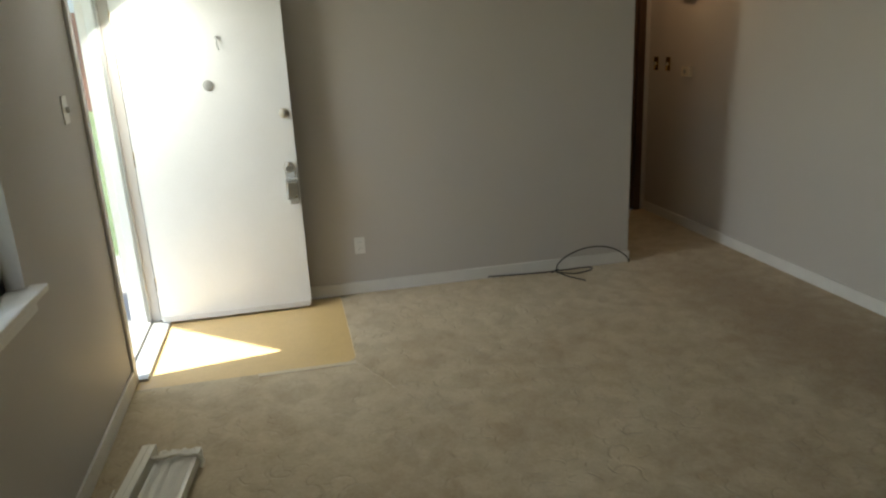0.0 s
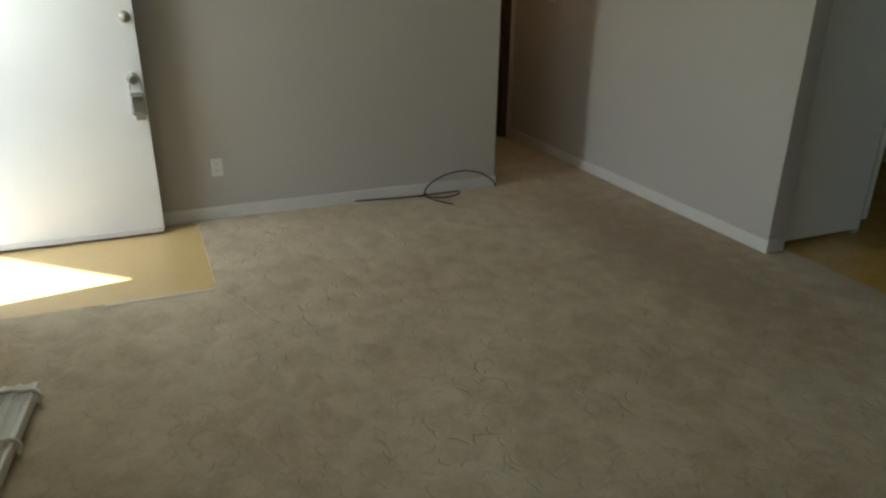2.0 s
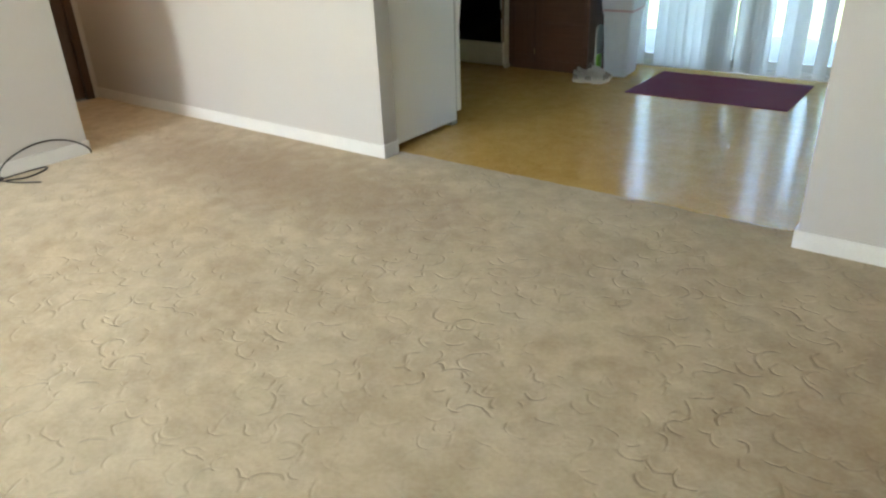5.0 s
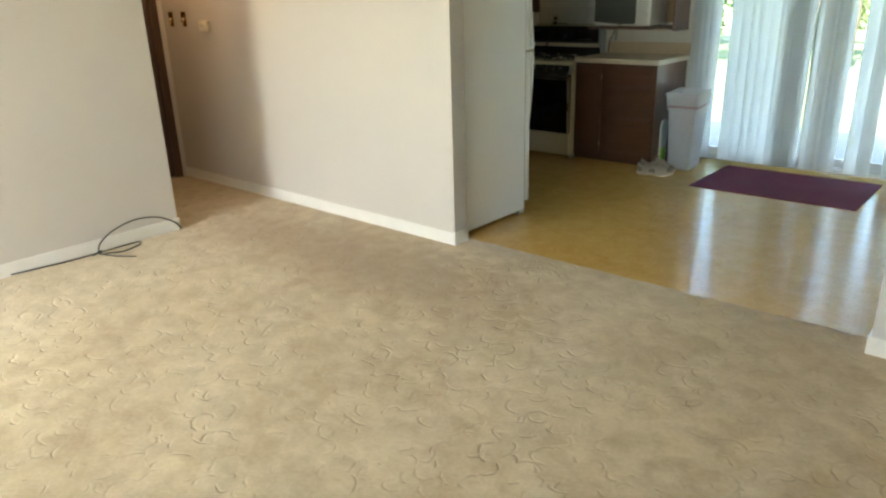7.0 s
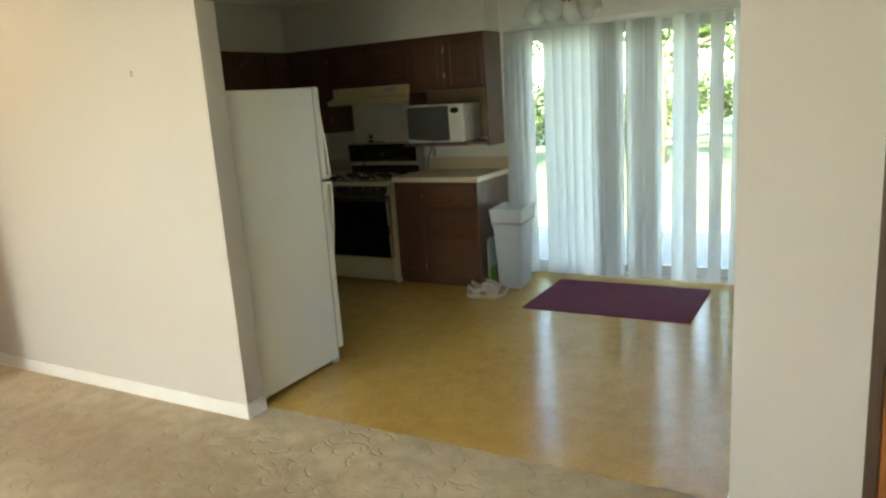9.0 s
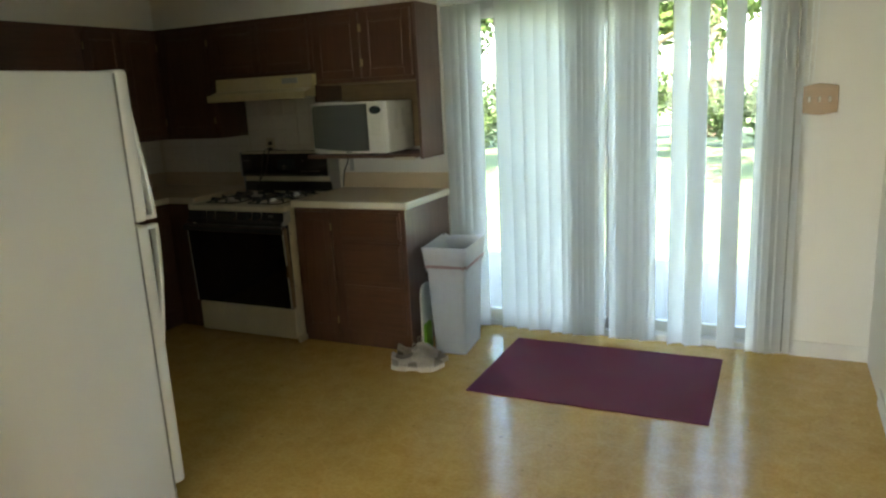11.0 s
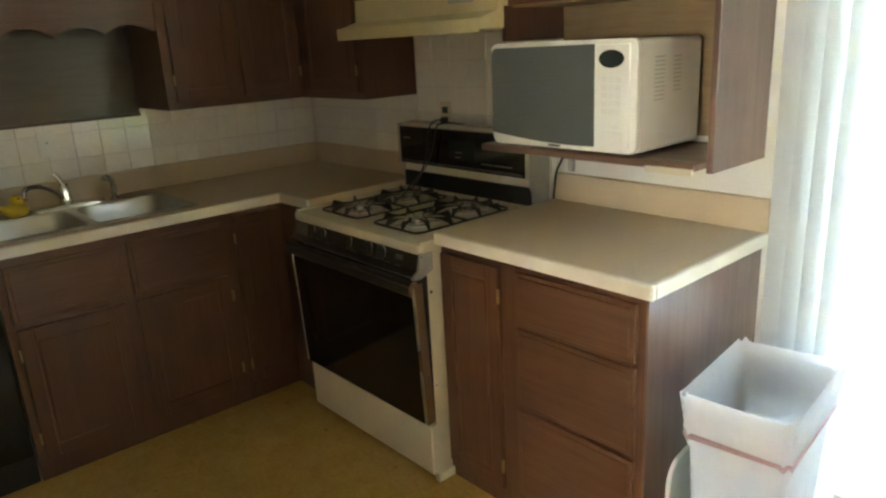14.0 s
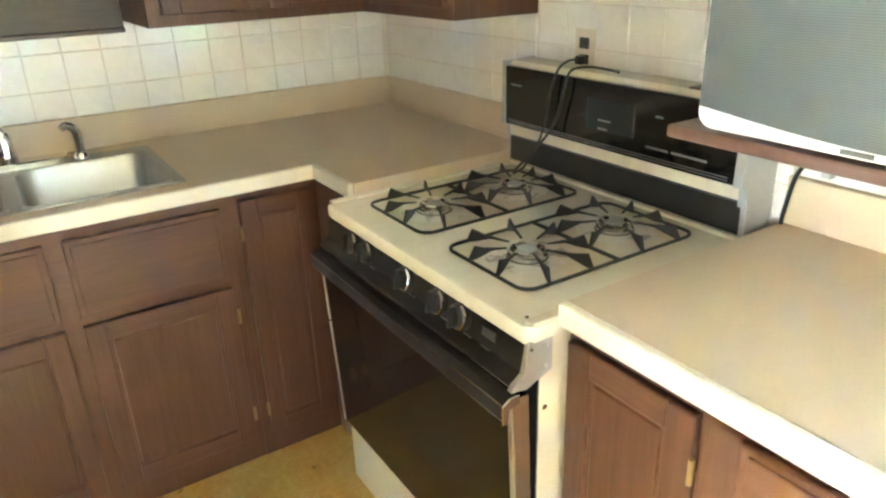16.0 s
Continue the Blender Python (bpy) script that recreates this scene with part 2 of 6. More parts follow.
def leaf_material(name, a, b):
    m, t, p = graph(name)
    r = node(t, "NewGeometry").outputs["Random Per Island"]
    c = ramp(t, r, [(0.0, a), (1.0, b)])
    t.links.new(c, p.inputs["Base Color"])
    p.inputs["Roughness"].default_value = 0.6
    tr = node(t, "BsdfTranslucent", Color=c)
    mix = node(t, "MixShader", Fac=0.35)
    t.links.new(p.outputs[0], mix.inputs[1])
    t.links.new(tr.outputs[0], mix.inputs[2])
    t.links.new(mix.outputs[0], t.nodes["Material Output"].inputs[0])
    return m


def ground_material():
    m, t, p = graph("lawn")
    v = coords(t)
    a, b, f = noise_at(t, v, 0.35, 5), noise_at(t, v, 3, 5), noise_at(t, v, 60, 3)
    c = ramp(t, a, [(0.3, (0.055, 0.085, 0.03)), (0.7, (0.11, 0.15, 0.055))])
    c = blend(t, 0.4, c, ramp(t, b, [(0.3, (0.045, 0.08, 0.03)), (0.7, (0.16, 0.18, 0.085))]))
    c = blend(t, 0.3, c, ramp(t, f, [(0.3, (0.03, 0.05, 0.015)), (0.7, (0.10, 0.14, 0.05))]))
    t.links.new(c, p.inputs["Base Color"])
    p.inputs["Roughness"].default_value = 0.95
    bump(t, p, f, 0.8, 0.03)
    return m


def screen_material(name, dark, light, scale):
    """Dark glass with the fine horizontal lines of a printed mesh."""
    m, t, p = graph(name)
    v = coords(t)
    w = t.nodes.new("ShaderNodeTexWave")
    w.wave_type, w.bands_direction = "BANDS", "Z"
    t.links.new(v, w.inputs["Vector"])
    w.inputs["Scale"].default_value = scale
    w.inputs["Distortion"].default_value = 0.0
    c = ramp(t, w.outputs["Fac"], [(0.35, dark), (0.65, light)])
    t.links.new(c, p.inputs["Base Color"])
    p.inputs["Roughness"].default_value = 0.18
    return m


WALL = plain("greige_wall_paint", (0.53, 0.495, 0.455), 0.62, var=0.05, big=1.2, fine=180, bumpy=0.12)
KWALL = plain("cream_wall_paint", (0.73, 0.705, 0.645), 0.55, var=0.05, big=1.2, fine=180, bumpy=0.12)
CEIL = plain("ceiling_paint", (0.78, 0.76, 0.70), 0.8, var=0.04, fine=120, bumpy=0.4, depth=0.002)
TRIM = plain("white_trim_paint", (0.72, 0.70, 0.66), 0.42, var=0.08, big=6, fine=90)
DOORPAINT = plain("white_door_paint", (0.82, 0.82, 0.80), 0.38, var=0.04, big=3, fine=120)
CARPET = carpet_material()
VINYL = vinyl_material()
VINYL2 = vinyl_material("entry_vinyl", 0.33, 1.1, 0.55)
CAB = wood("cabinet_stain", (0.065, 0.0245, 0.011), (0.140, 0.058, 0.0275), "z", 0.42, 1.0, 0.22)
CABX = wood("cabinet_stain_cross", (0.065, 0.0245, 0.011), (0.140, 0.058, 0.0275), "y", 0.42, 1.0, 0.22)
CABH = wood("cabinet_stain_along", (0.065, 0.0245, 0.011), (0.140, 0.058, 0.0275), "x", 0.42, 1.0, 0.22)
# Cabinet stain made paler: glass-door light and sheen put into the end colour.
CABEND = wood("cabinet_stain_lightened", (0.105, 0.052, 0.036), (0.19, 0.105, 0.075), "z", 0.34, 1.0, 0.9)
CABIN = wood("cabinet_lining", (0.19, 0.12, 0.055), (0.33, 0.22, 0.11), "x", 0.55)
SHELF = wood("shelf_stain", (0.13, 0.070, 0.050), (0.22, 0.130, 0.095), "x", 0.36)
ORANGE = wood("orange_door_veneer", (0.27, 0.085, 0.018), (0.43, 0.165, 0.045), "z", 0.38, 0.6)
BROWN = wood("brown_casing", (0.050, 0.027, 0.016), (0.10, 0.058, 0.036), "z", 0.45)
LAMINATE = plain("beige_laminate", (0.61, 0.48, 0.32), 0.37, var=0.06, big=4, fine=300, bumpy=0.06)
LAMEDGE = plain("pale_laminate_edge", (0.74, 0.67, 0.54), 0.37, var=0.05, big=6, fine=200, bumpy=0.06)
TILE = plain("white_glazed_tile", (0.86, 0.825, 0.745), 0.08, var=0.04, big=9, fine=40, bumpy=0.06, random_var=0.03)
GROUT = plain("grey_grout", (0.74, 0.68, 0.57), 0.9, var=0.12, fine=200, bumpy=0.4)
ENAMEL = plain("almond_enamel", (0.73, 0.665, 0.51), 0.195, var=0.06, big=5, fine=30, bumpy=0.05)
HOODP = plain("almond_hood_paint", (0.62, 0.53, 0.31), 0.36, var=0.08, big=5, fine=40, bumpy=0.05)
FRIDGE = plain("white_fridge_enamel", (0.74, 0.73, 0.69), 0.36, var=0.015, big=2, fine=400, bumpy=0.25, depth=0.0006)
GASKET = plain("grey_rubber_gasket", (0.30, 0.30, 0.28), 0.7, fine=100)
BLACKG = plain("black_oven_glass", (0.012, 0.011, 0.010), 0.08, var=0.1, big=4, fine=25, bumpy=0.02)
AGED = plain("aged_brass", (0.30, 0.23, 0.13), 0.35, var=0.25, big=8, fine=70, metal=0.9)
BLACKP = plain("black_enamel", (0.018, 0.017, 0.015), 0.42, var=0.1, big=6, fine=60, bumpy=0.05)
IRON = plain("black_cast_iron", (0.022, 0.020, 0.018), 0.55, var=0.3, big=20, fine=200, bumpy=0.4)
STEEL = plain("brushed_steel", (0.60, 0.58, 0.53), 0.30, 1.0, var=0.06, big=8, fine=150, bumpy=0.03)
SINKSTEEL = plain("satin_sink_steel", (0.40, 0.385, 0.35), 0.36, 1.0, var=0.08, big=8, fine=150, bumpy=0.03)
CHROME = plain("chrome", (0.75, 0.74, 0.72), 0.10, 1.0, var=0.06, big=10, fine=60, bumpy=0.03)
GREYMETAL = plain("grey_painted_metal", (0.42, 0.42, 0.40), 0.4, 0.3, var=0.08, fine=90)
OLDBRASS = plain("antique_brass", (0.34, 0.25, 0.13), 0.4, 0.9, var=0.2, big=12, fine=80)
BRONZE = plain("bronze_door_side", (0.30, 0.21, 0.14), 0.35, 0.7, var=0.12, big=6, fine=80)
BRASS = plain("worn_brass", (0.62, 0.42, 0.17), 0.25, 1.0, var=0.15, big=12, fine=80)
WHITEP = plain("white_plastic", (0.78, 0.77, 0.73), 0.35, var=0.04, big=4, fine=120, bumpy=0.05)
IVORY = plain("ivory_plastic", (0.66, 0.60, 0.47), 0.4, var=0.06, fine=80)
BINP = sheer("white_bin_plastic", (0.90, 0.91, 0.92), 0.5)
LINER = sheer("thin_white_liner", (0.90, 0.90, 0.91), 0.6, 0.35, 0.5)
PINKTIE = plain("pink_drawstring", (0.74, 0.52, 0.53), 0.5)
RUG = plain("maroon_mat_pile", (0.150, 0.024, 0.056), 0.95, var=0.22, big=5, fine=260, bumpy=0.9, depth=0.004)
CABLE = plain("black_cable_sheath", (0.02, 0.018, 0.016), 0.45, var=0.2)
# Both mesh tones raised: a veil of haze put into the colour.
SCREEN = screen_material("microwave_mesh_window", (0.105, 0.115, 0.11), (0.130, 0.142, 0.136), 85)
GREYPRINT = plain("grey_print", (0.22, 0.22, 0.21), 0.4)
DIMPRINT = plain("dim_print", (0.10, 0.10, 0.095), 0.45)
DARKPRINT = plain("dark_display", (0.03, 0.04, 0.04), 0.15)
YELLOW = plain("yellow_plastic", (0.72, 0.52, 0.04), 0.35, var=0.08)
GREEN = plain("green_plastic", (0.22, 0.56, 0.045), 0.35, var=0.08)
CLOUDY = sheer("cloudy_plastic", (0.66, 0.71, 0.69), 0.55, 0.3)
SHOEW = plain("off_white_leather", (0.58, 0.53, 0.46), 0.55, var=0.26, big=14, fine=90, bumpy=0.4)
SHOES = plain("cream_rubber_sole", (0.60, 0.53, 0.43), 0.6, var=0.14, big=20, fine=90)
SHOEG = plain("grey_suede", (0.34, 0.30, 0.25), 0.8, var=0.2, fine=140)
SHOEIN = plain("dark_shoe_lining", (0.10, 0.085, 0.075), 0.9, var=0.2)
GLASS = glass_material()
FROST = glass_material("frosted_lamp_glass", (0.95, 0.95, 0.92), 0.4)
VANE = slat_material()
FRAMEW = plain("white_vinyl_frame", (0.74, 0.75, 0.73), 0.4, var=0.05, fine=80)
CONCRETE = plain("patio_concrete", (0.23, 0.22, 0.20), 0.9, var=0.15, big=1.5, fine=50, bumpy=0.5, depth=0.003)
LAWN = ground_material()
BARK = plain("tree_bark", (0.10, 0.075, 0.05), 0.9, var=0.3, big=6, fine=30, bumpy=0.9, depth=0.02)
LEAF = leaf_material("tree_leaf", (0.04, 0.075, 0.015), (0.12, 0.17, 0.045))
LEAF2 = leaf_material("shrub_leaf", (0.03, 0.06, 0.018), (0.09, 0.13, 0.04))
BRICK = plain("far_brick", (0.30, 0.16, 0.11), 0.85, var=0.2, big=3, fine=40)
SIDING = plain("far_siding", (0.60, 0.58, 0.54), 0.7, var=0.08)
ROOFM = plain("far_shingle", (0.13, 0.12, 0.11), 0.9, var=0.2, fine=20)
SCREW = plain("dull_screw", (0.25, 0.22, 0.18), 0.4, 0.8)

# ---- mesh helpers ----
origin = {}


def thing(name, label="", category="", group="", kind="", at=(0, 0, 0), rz=0.0):
    ob = tagged(new(name), label, category, group, kind)
    ob.location = at
    ob.rotation_euler = (0, 0, radians(rz))
    origin[ob.name] = (Vector(at), rz)
    return ob


def part(name, bm, material, parent=None, label="", kind="", smooth=False, local=None):
    """Links a bmesh as one mesh object under a thing or a part; geometry is in world places unless the thing is turned."""
    base, rz = origin[parent.name] if parent else (Vector((0, 0, 0)), 0.0)
    if local is None:
        local = bool(rz)
    if not local and base.length > 0:
        bmesh.ops.translate(bm, verts=bm.verts, vec=-base)
    me = bpy.data.meshes.new(name)
    bmesh.ops.recalc_face_normals(bm, faces=bm.faces)
    if smooth:
        for f in bm.faces:
            f.smooth = True
    bm.to_mesh(me)
    bm.free()
    me.materials.append(material)
    ob = new(name, me)
    if smooth:
        me.set_sharp_from_angle(angle=radians(40))
    if parent:
        ob.parent = parent
    origin[ob.name] = (base, rz)
    if label:
        ob["label"] = label
    if kind:
        ob["kind"] = kind
    return ob


def merge(bm, other, m=None):
    if m is not None:
        bmesh.ops.transform(other, matrix=m, verts=other.verts)
    me = bpy.data.meshes.new("tmp")
    other.to_mesh(me)
    other.free()
    bm.from_mesh(me)
    bpy.data.meshes.remove(me)
    return bm


def box(x0, y0, z0, x1, y1, z1, b=0.0, seg=2, bm=None, m=None):
    o = bmesh.new()
    bmesh.ops.create_cube(o, size=1.0)
    bmesh.ops.scale(o, vec=(abs(x1 - x0), abs(y1 - y0), abs(z1 - z0)), verts=o.verts)
    bmesh.ops.translate(o, vec=((x0 + x1) / 2, (y0 + y1) / 2, (z0 + z1) / 2), verts=o.verts)
    if b > 0:
        bmesh.ops.bevel(o, geom=list(o.edges), offset=b, segments=seg, profile=0.5, affect="EDGES")
    if m is not None:
        bmesh.ops.transform(o, matrix=m, verts=o.verts)
    return o if bm is None else merge(bm, o)


def boxes(*rows, b=0.0):
    bm = bmesh.new()
    for r in rows:
        box(*r, b=b, bm=bm)
    return bm


def cyl(p, q, r, r2=None, n=20, bm=None, cap=True):
    p, q = Vector(p), Vector(q)
    o = bmesh.new()
    bmesh.ops.create_cone(o, cap_ends=cap, segments=n, radius1=r, radius2=r if r2 is None else r2, depth=(q - p).length)
    turn = (q - p).to_track_quat("Z", "Y").to_matrix().to_4x4()
    bmesh.ops.transform(o, matrix=Matrix.Translation((p + q) / 2) @ turn, verts=o.verts)
    return o if bm is None else merge(bm, o)


def lathe(profile, at=(0, 0, 0), n=24, axis="z", bm=None):
    o = bmesh.new()
    rings = []
    for r, h in profile:
        ring = []
        for i in range(n):
            a = 2 * math.pi * i / n
            c = (r * math.cos(a), r * math.sin(a), h)
            c = {"z": c, "y": (c[0], c[2], c[1]), "x": (c[2], c[0], c[1])}[axis]
            ring.append(o.verts.new(Vector(c) + Vector(at)))
        rings.append(ring)
    for a, b in zip(rings, rings[1:]):
        for i in range(n):
            o.faces.new((a[i], a[(i + 1) % n], b[(i + 1) % n], b[i]))
    for ring, r in ((rings[0], profile[0][0]), (rings[-1], profile[-1][0])):
        if r > 1e-4:
            o.faces.new(ring)
    bmesh.ops.remove_doubles(o, verts=o.verts, dist=1e-5)
    return o if bm is None else merge(bm, o)


def spline(points, step=10):
    pts = [Vector(p) for p in points]
    pts = [pts[0] * 2 - pts[1], *pts, pts[-1] * 2 - pts[-2]]
    out = []
    for i in range(1, len(pts) - 2):
        a, b, c, d = pts[i - 1:i + 3]
        for k in range(step):
            u = k / step
            out.append(0.5 * (2 * b + (c - a) * u + (2 * a - 5 * b + 4 * c - d) * u * u + (3 * b - a - 3 * c + d) * u ** 3))
    return out + [pts[-2]]


def tube(points, r, n=10, step=10, bm=None, closed=False, smooth_path=True):
    pts = spline(points, step) if smooth_path else [Vector(p) for p in points]
    o = bmesh.new()
    rings = []
    side = None
    for i, p in enumerate(pts):
        d = (pts[min(i + 1, len(pts) - 1)] - pts[max(i - 1, 0)]).normalized()
        if side is None:
            side = d.orthogonal().normalized()
        side = (side - d * side.dot(d)).normalized()
        up = d.cross(side)
        rr = r[min(i * len(r) // len(pts), len(r) - 1)] if isinstance(r, (list, tuple)) else r
        rings.append([o.verts.new(p + (side * math.cos(2 * math.pi * k / n) + up * math.sin(2 * math.pi * k / n)) * rr) for k in range(n)])
    pairs = list(zip(rings, rings[1:]))
    for a, b in pairs:
        for k in range(n):
            o.faces.new((a[k], a[(k + 1) % n], b[(k + 1) % n], b[k]))
    o.faces.new(rings[0])
    o.faces.new(rings[-1])
    return o if bm is None else merge(bm, o)


def slab(outline, z0, z1, bevel=0.0, plane="xy"):
    """An outline drawn out between two heights."""
    o = bmesh.new()
    lift = {"xy": lambda u, v, w: (u, v, w), "xz": lambda u, v, w: (u, w, v), "yz": lambda u, v, w: (w, u, v)}[plane]
    low = [o.verts.new(lift(u, v, z0)) for u, v in outline]
    face = o.faces.new(low)
    ext = bmesh.ops.extrude_face_region(o, geom=[face])
    vs = [g for g in ext["geom"] if isinstance(g, bmesh.types.BMVert)]
    bmesh.ops.translate(o, verts=vs, vec=Vector(lift(0, 0, z1)) - Vector(lift(0, 0, z0)))
    if bevel:
        bmesh.ops.bevel(o, geom=list(o.edges), offset=bevel, segments=2, profile=0.5, affect="EDGES")
    bmesh.ops.recalc_face_normals(o, faces=o.faces)
    return o


def rounded(x0, y0, x1, y1, r, n=6):
    pts = []
    for cx, cy, a0 in ((x1 - r, y1 - r, 0), (x0 + r, y1 - r, 90), (x0 + r, y0 + r, 180), (x1 - r, y0 + r, 270)):
        for k in range(n + 1):
            a = radians(a0 + 90 * k / n)
            pts.append((cx + r * math.cos(a), cy + r * math.sin(a)))
    return pts


def setting(name, bm, material, label, category="", smooth=False):
    ob = part(name, bm, material, smooth=smooth)
    return tagged(ob, label, category or name.split("_")[0], kind="structure")


# ---- setting: floors, walls, ceilings ----
H = 2.42
XW, XE, YS = -1.746, 3.95, -4.12      # living room: outlet wall, far side, front wall
KW, KE, KN = -2.37, 2.46, 3.15        # kitchen: sink wall, plain wall, back wall
HALL = -3.15

notch = [(HALL, -0.88), (XW, -0.88), (XW, -2.985), (-0.76, -2.985)]
for k in range(7):
    a = radians(90 - 15 * k)
    notch.append((-0.76 + 0.07 * math.cos(a), -3.055 + 0.07 * math.sin(a)))
notch += [(-0.685, -3.5), (-0.69, YS), (XE, YS), (XE, 0.0), (2.27, 0.0), (2.27, 0.15)]
edge_n = 40
notch += [(2.27 - 2.27 * (k / edge_n), 0.15 + 0.004 * math.sin(k * 2.1) + 0.003 * math.sin(k * 5.3)) for k in range(1, edge_n)]
notch += [(0.0, 0.15), (0.0, 0.0), (HALL, 0.0)]
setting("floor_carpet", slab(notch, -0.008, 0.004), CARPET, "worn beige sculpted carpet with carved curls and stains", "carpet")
setting("floor_kitchen", box(KW - 0.1, 0.12, -0.05, KE + 0.1, KN + 0.12, 0.0), VINYL, "glossy ochre sheet vinyl with a pebbled print", "floor")
setting("floor_entry", box(XW, -4.3, -0.05, -0.66, -2.96, -0.0045), VINYL2, "yellow sheet vinyl entry square beside the carpet", "floor")
setting("floor_base", box(HALL - 0.9, -4.3, -0.2, XE + 0.2, KN + 0.15, -0.06), CONCRETE, "plain concrete slab under the floor", "floor")
setting("trim_carpet_edge", boxes((-0.686, -3.50, 0.0, -0.650, -2.99, 0.0075), b=0.002), plain("pale_carpet_binding", (0.58, 0.50, 0.37), 0.8), "pale binding along the carpet's cut edge", "trim")

seam = tube([(-0.67, -2.99, 0.004), (-0.55, -2.93, 0.005), (-0.42, -2.87, 0.005), (-0.30, -2.83, 0.003)], 0.005, n=8)
setting("trim_carpet_seam", seam, CARPET, "raised carpet seam running from the entry corner", "seam")
setting("ceiling", box(HALL - 0.9, -4.3, H, XE + 0.2, KN + 0.15, H + 0.15), CEIL, "plain off-white ceiling", "ceiling")

# partition between living room, hall and kitchen, with the wide opening and the closet door's opening
setting("wall_partition", boxes((HALL, 0, 0, 0.0, 0.12, H), (0.0, 0, 2.03, 2.27, 0.12, H), (2.27, 0, 0, 2.66, 0.12, H),
        (2.66, 0, 2.06, 3.48, 0.12, H), (3.48, 0, 0, XE, 0.12, H)), WALL, "greige painted wall with a wide kitchen opening", "wall")
setting("wall_outlet", boxes((XW - 0.12, -4.3, 0, XW, -0.88, H), (HALL, -1.0, 0, XW - 0.12, -0.88, H)), WALL, "greige painted wall behind the open front door", "wall")
setting("wall_hall_end", boxes((HALL - 0.12, -1.0, 0, HALL, -0.86, H), (HALL - 0.12, -0.06, 0, HALL, 0.12, H), (HALL - 0.12, -0.86, 2.05, HALL, -0.06, H)), WALL, "greige hall end wall around a brown door", "wall")
DX0, DX1 = -1.64, -0.80
WX0, WX1, WZ0, WZ1 = 0.33, 2.30, 0.90, 2.06
setting("wall_front", boxes((XW - 0.12, -4.27, 0, DX0, YS, H), (DX0, -4.27, 2.06, DX1, YS, H), (DX1, -4.27, 0, WX0, YS, H),
        (WX0, -4.27, 0, WX1, YS, WZ0), (WX0, -4.27, WZ1, WX1, YS, H), (WX1, -4.27, 0, XE, YS, H)), WALL, "greige front wall with entry door and window", "wall")
# Unseen backing walls, added so no daylight leaks around the two closed doors.
setting("wall_closet", boxes((2.60, 0.75, 0, 3.60, 0.80, H), (2.58, 0.12, 0, 2.62, 0.75, H), (3.56, 0.12, 0, 3.60, 0.75, H)), WALL, "plain walls added behind the wood door against light leaks", "wall")
setting("wall_hall_room", boxes((HALL - 0.75, -1.05, 0, HALL - 0.70, 0.2, H), (HALL - 0.70, -1.05, 0, HALL - 0.12, -1.0, H), (HALL - 0.70, 0.12, 0, HALL - 0.12, 0.17, H)), WALL, "plain walls added behind the hall door against light leaks", "wall")
setting("wall_side", box(XE, -4.27, 0, XE + 0.12, 0.12, H), WALL, "plain greige side wall", "wall")
SX0, SX1 = 0.17, 1.99
setting("wall_back", boxes((KW - 0.12, KN, 0, SX0, KN + 0.15, H), (SX0, KN, 2.03, SX1, KN + 0.15, H), (SX1, KN, 0, KE + 0.12, KN + 0.15, H)), KWALL, "cream kitchen wall around the sliding glass door", "wall")
setting("wall_sink", box(KW - 0.12, 0.12, 0, KW, KN, H), KWALL, "cream kitchen wall behind sink and cabinets", "wall")
setting("wall_kitchen_side", box(KE, 0.12, 0, KE + 0.12, KN, H), KWALL, "plain cream kitchen side wall", "wall")
setting("wall_soffit", boxes((KW, 2.87, 2.022, 0.06, KN, H), (KW, 0.12, 2.022, -2.0, 2.87, H)), KWALL, "cream boxed soffit above the upper cabinets", "wall")
# Unseen slab added to trim the entry's sun wedge and shade the front window.
setting("roof_eave", slab([(XE + 0.5, -4.27), (XE + 0.5, -5.8), (0.15, -5.8), (0.15, -4.9), (-0.17, -4.9), (-0.61, -5.41), (-1.19, -6.08), (-1.7, -6.67), (-2.1, -6.67), (-2.1, -4.27)], 2.5, 2.62), ROOFM, "plain unseen slab added to block sun over porch and front window", "roof")


def skirting(name, x0, y0, x1, y1, side):
    """A baseboard along a wall; side is the way that it stands off it."""
    t, h = 0.012, 0.085
    if x0 == x1:
        o = box(x0, y0, 0.0, x0 + side * t, y1, h, 0.003)
    else:
        o = box(x0, y0, 0.0, x1, y0 + side * t, h, 0.003)
    setting(name, o, TRIM, "white painted baseboard", "baseboard")


skirting("baseboard_partition", HALL, 0.0, 0.012, 0.0, -1)
skirting("baseboard_end", 0.0, 0.0, 0.0, 0.122, 1)
skirting("baseboard_outlet", XW, -4.1, XW, -0.868, 1)
skirting("baseboard_corner", HALL, -0.88, XW + 0.012, -0.88, 1)
skirting("baseboard_front", DX1 + 0.06, YS, XE, YS, 1)
skirting("baseboard_pillar", 2.258, 0.0, 2.64, 0.0, -1)
skirting("baseboard_pillar_end", 2.27, 0.0, 2.27, 0.12, -1)
skirting("baseboard_kitchen", KE, 0.12, KE, 2.6, -1)
skirting("baseboard_back", SX1 + 0.1, KN, KE, KN, -1)

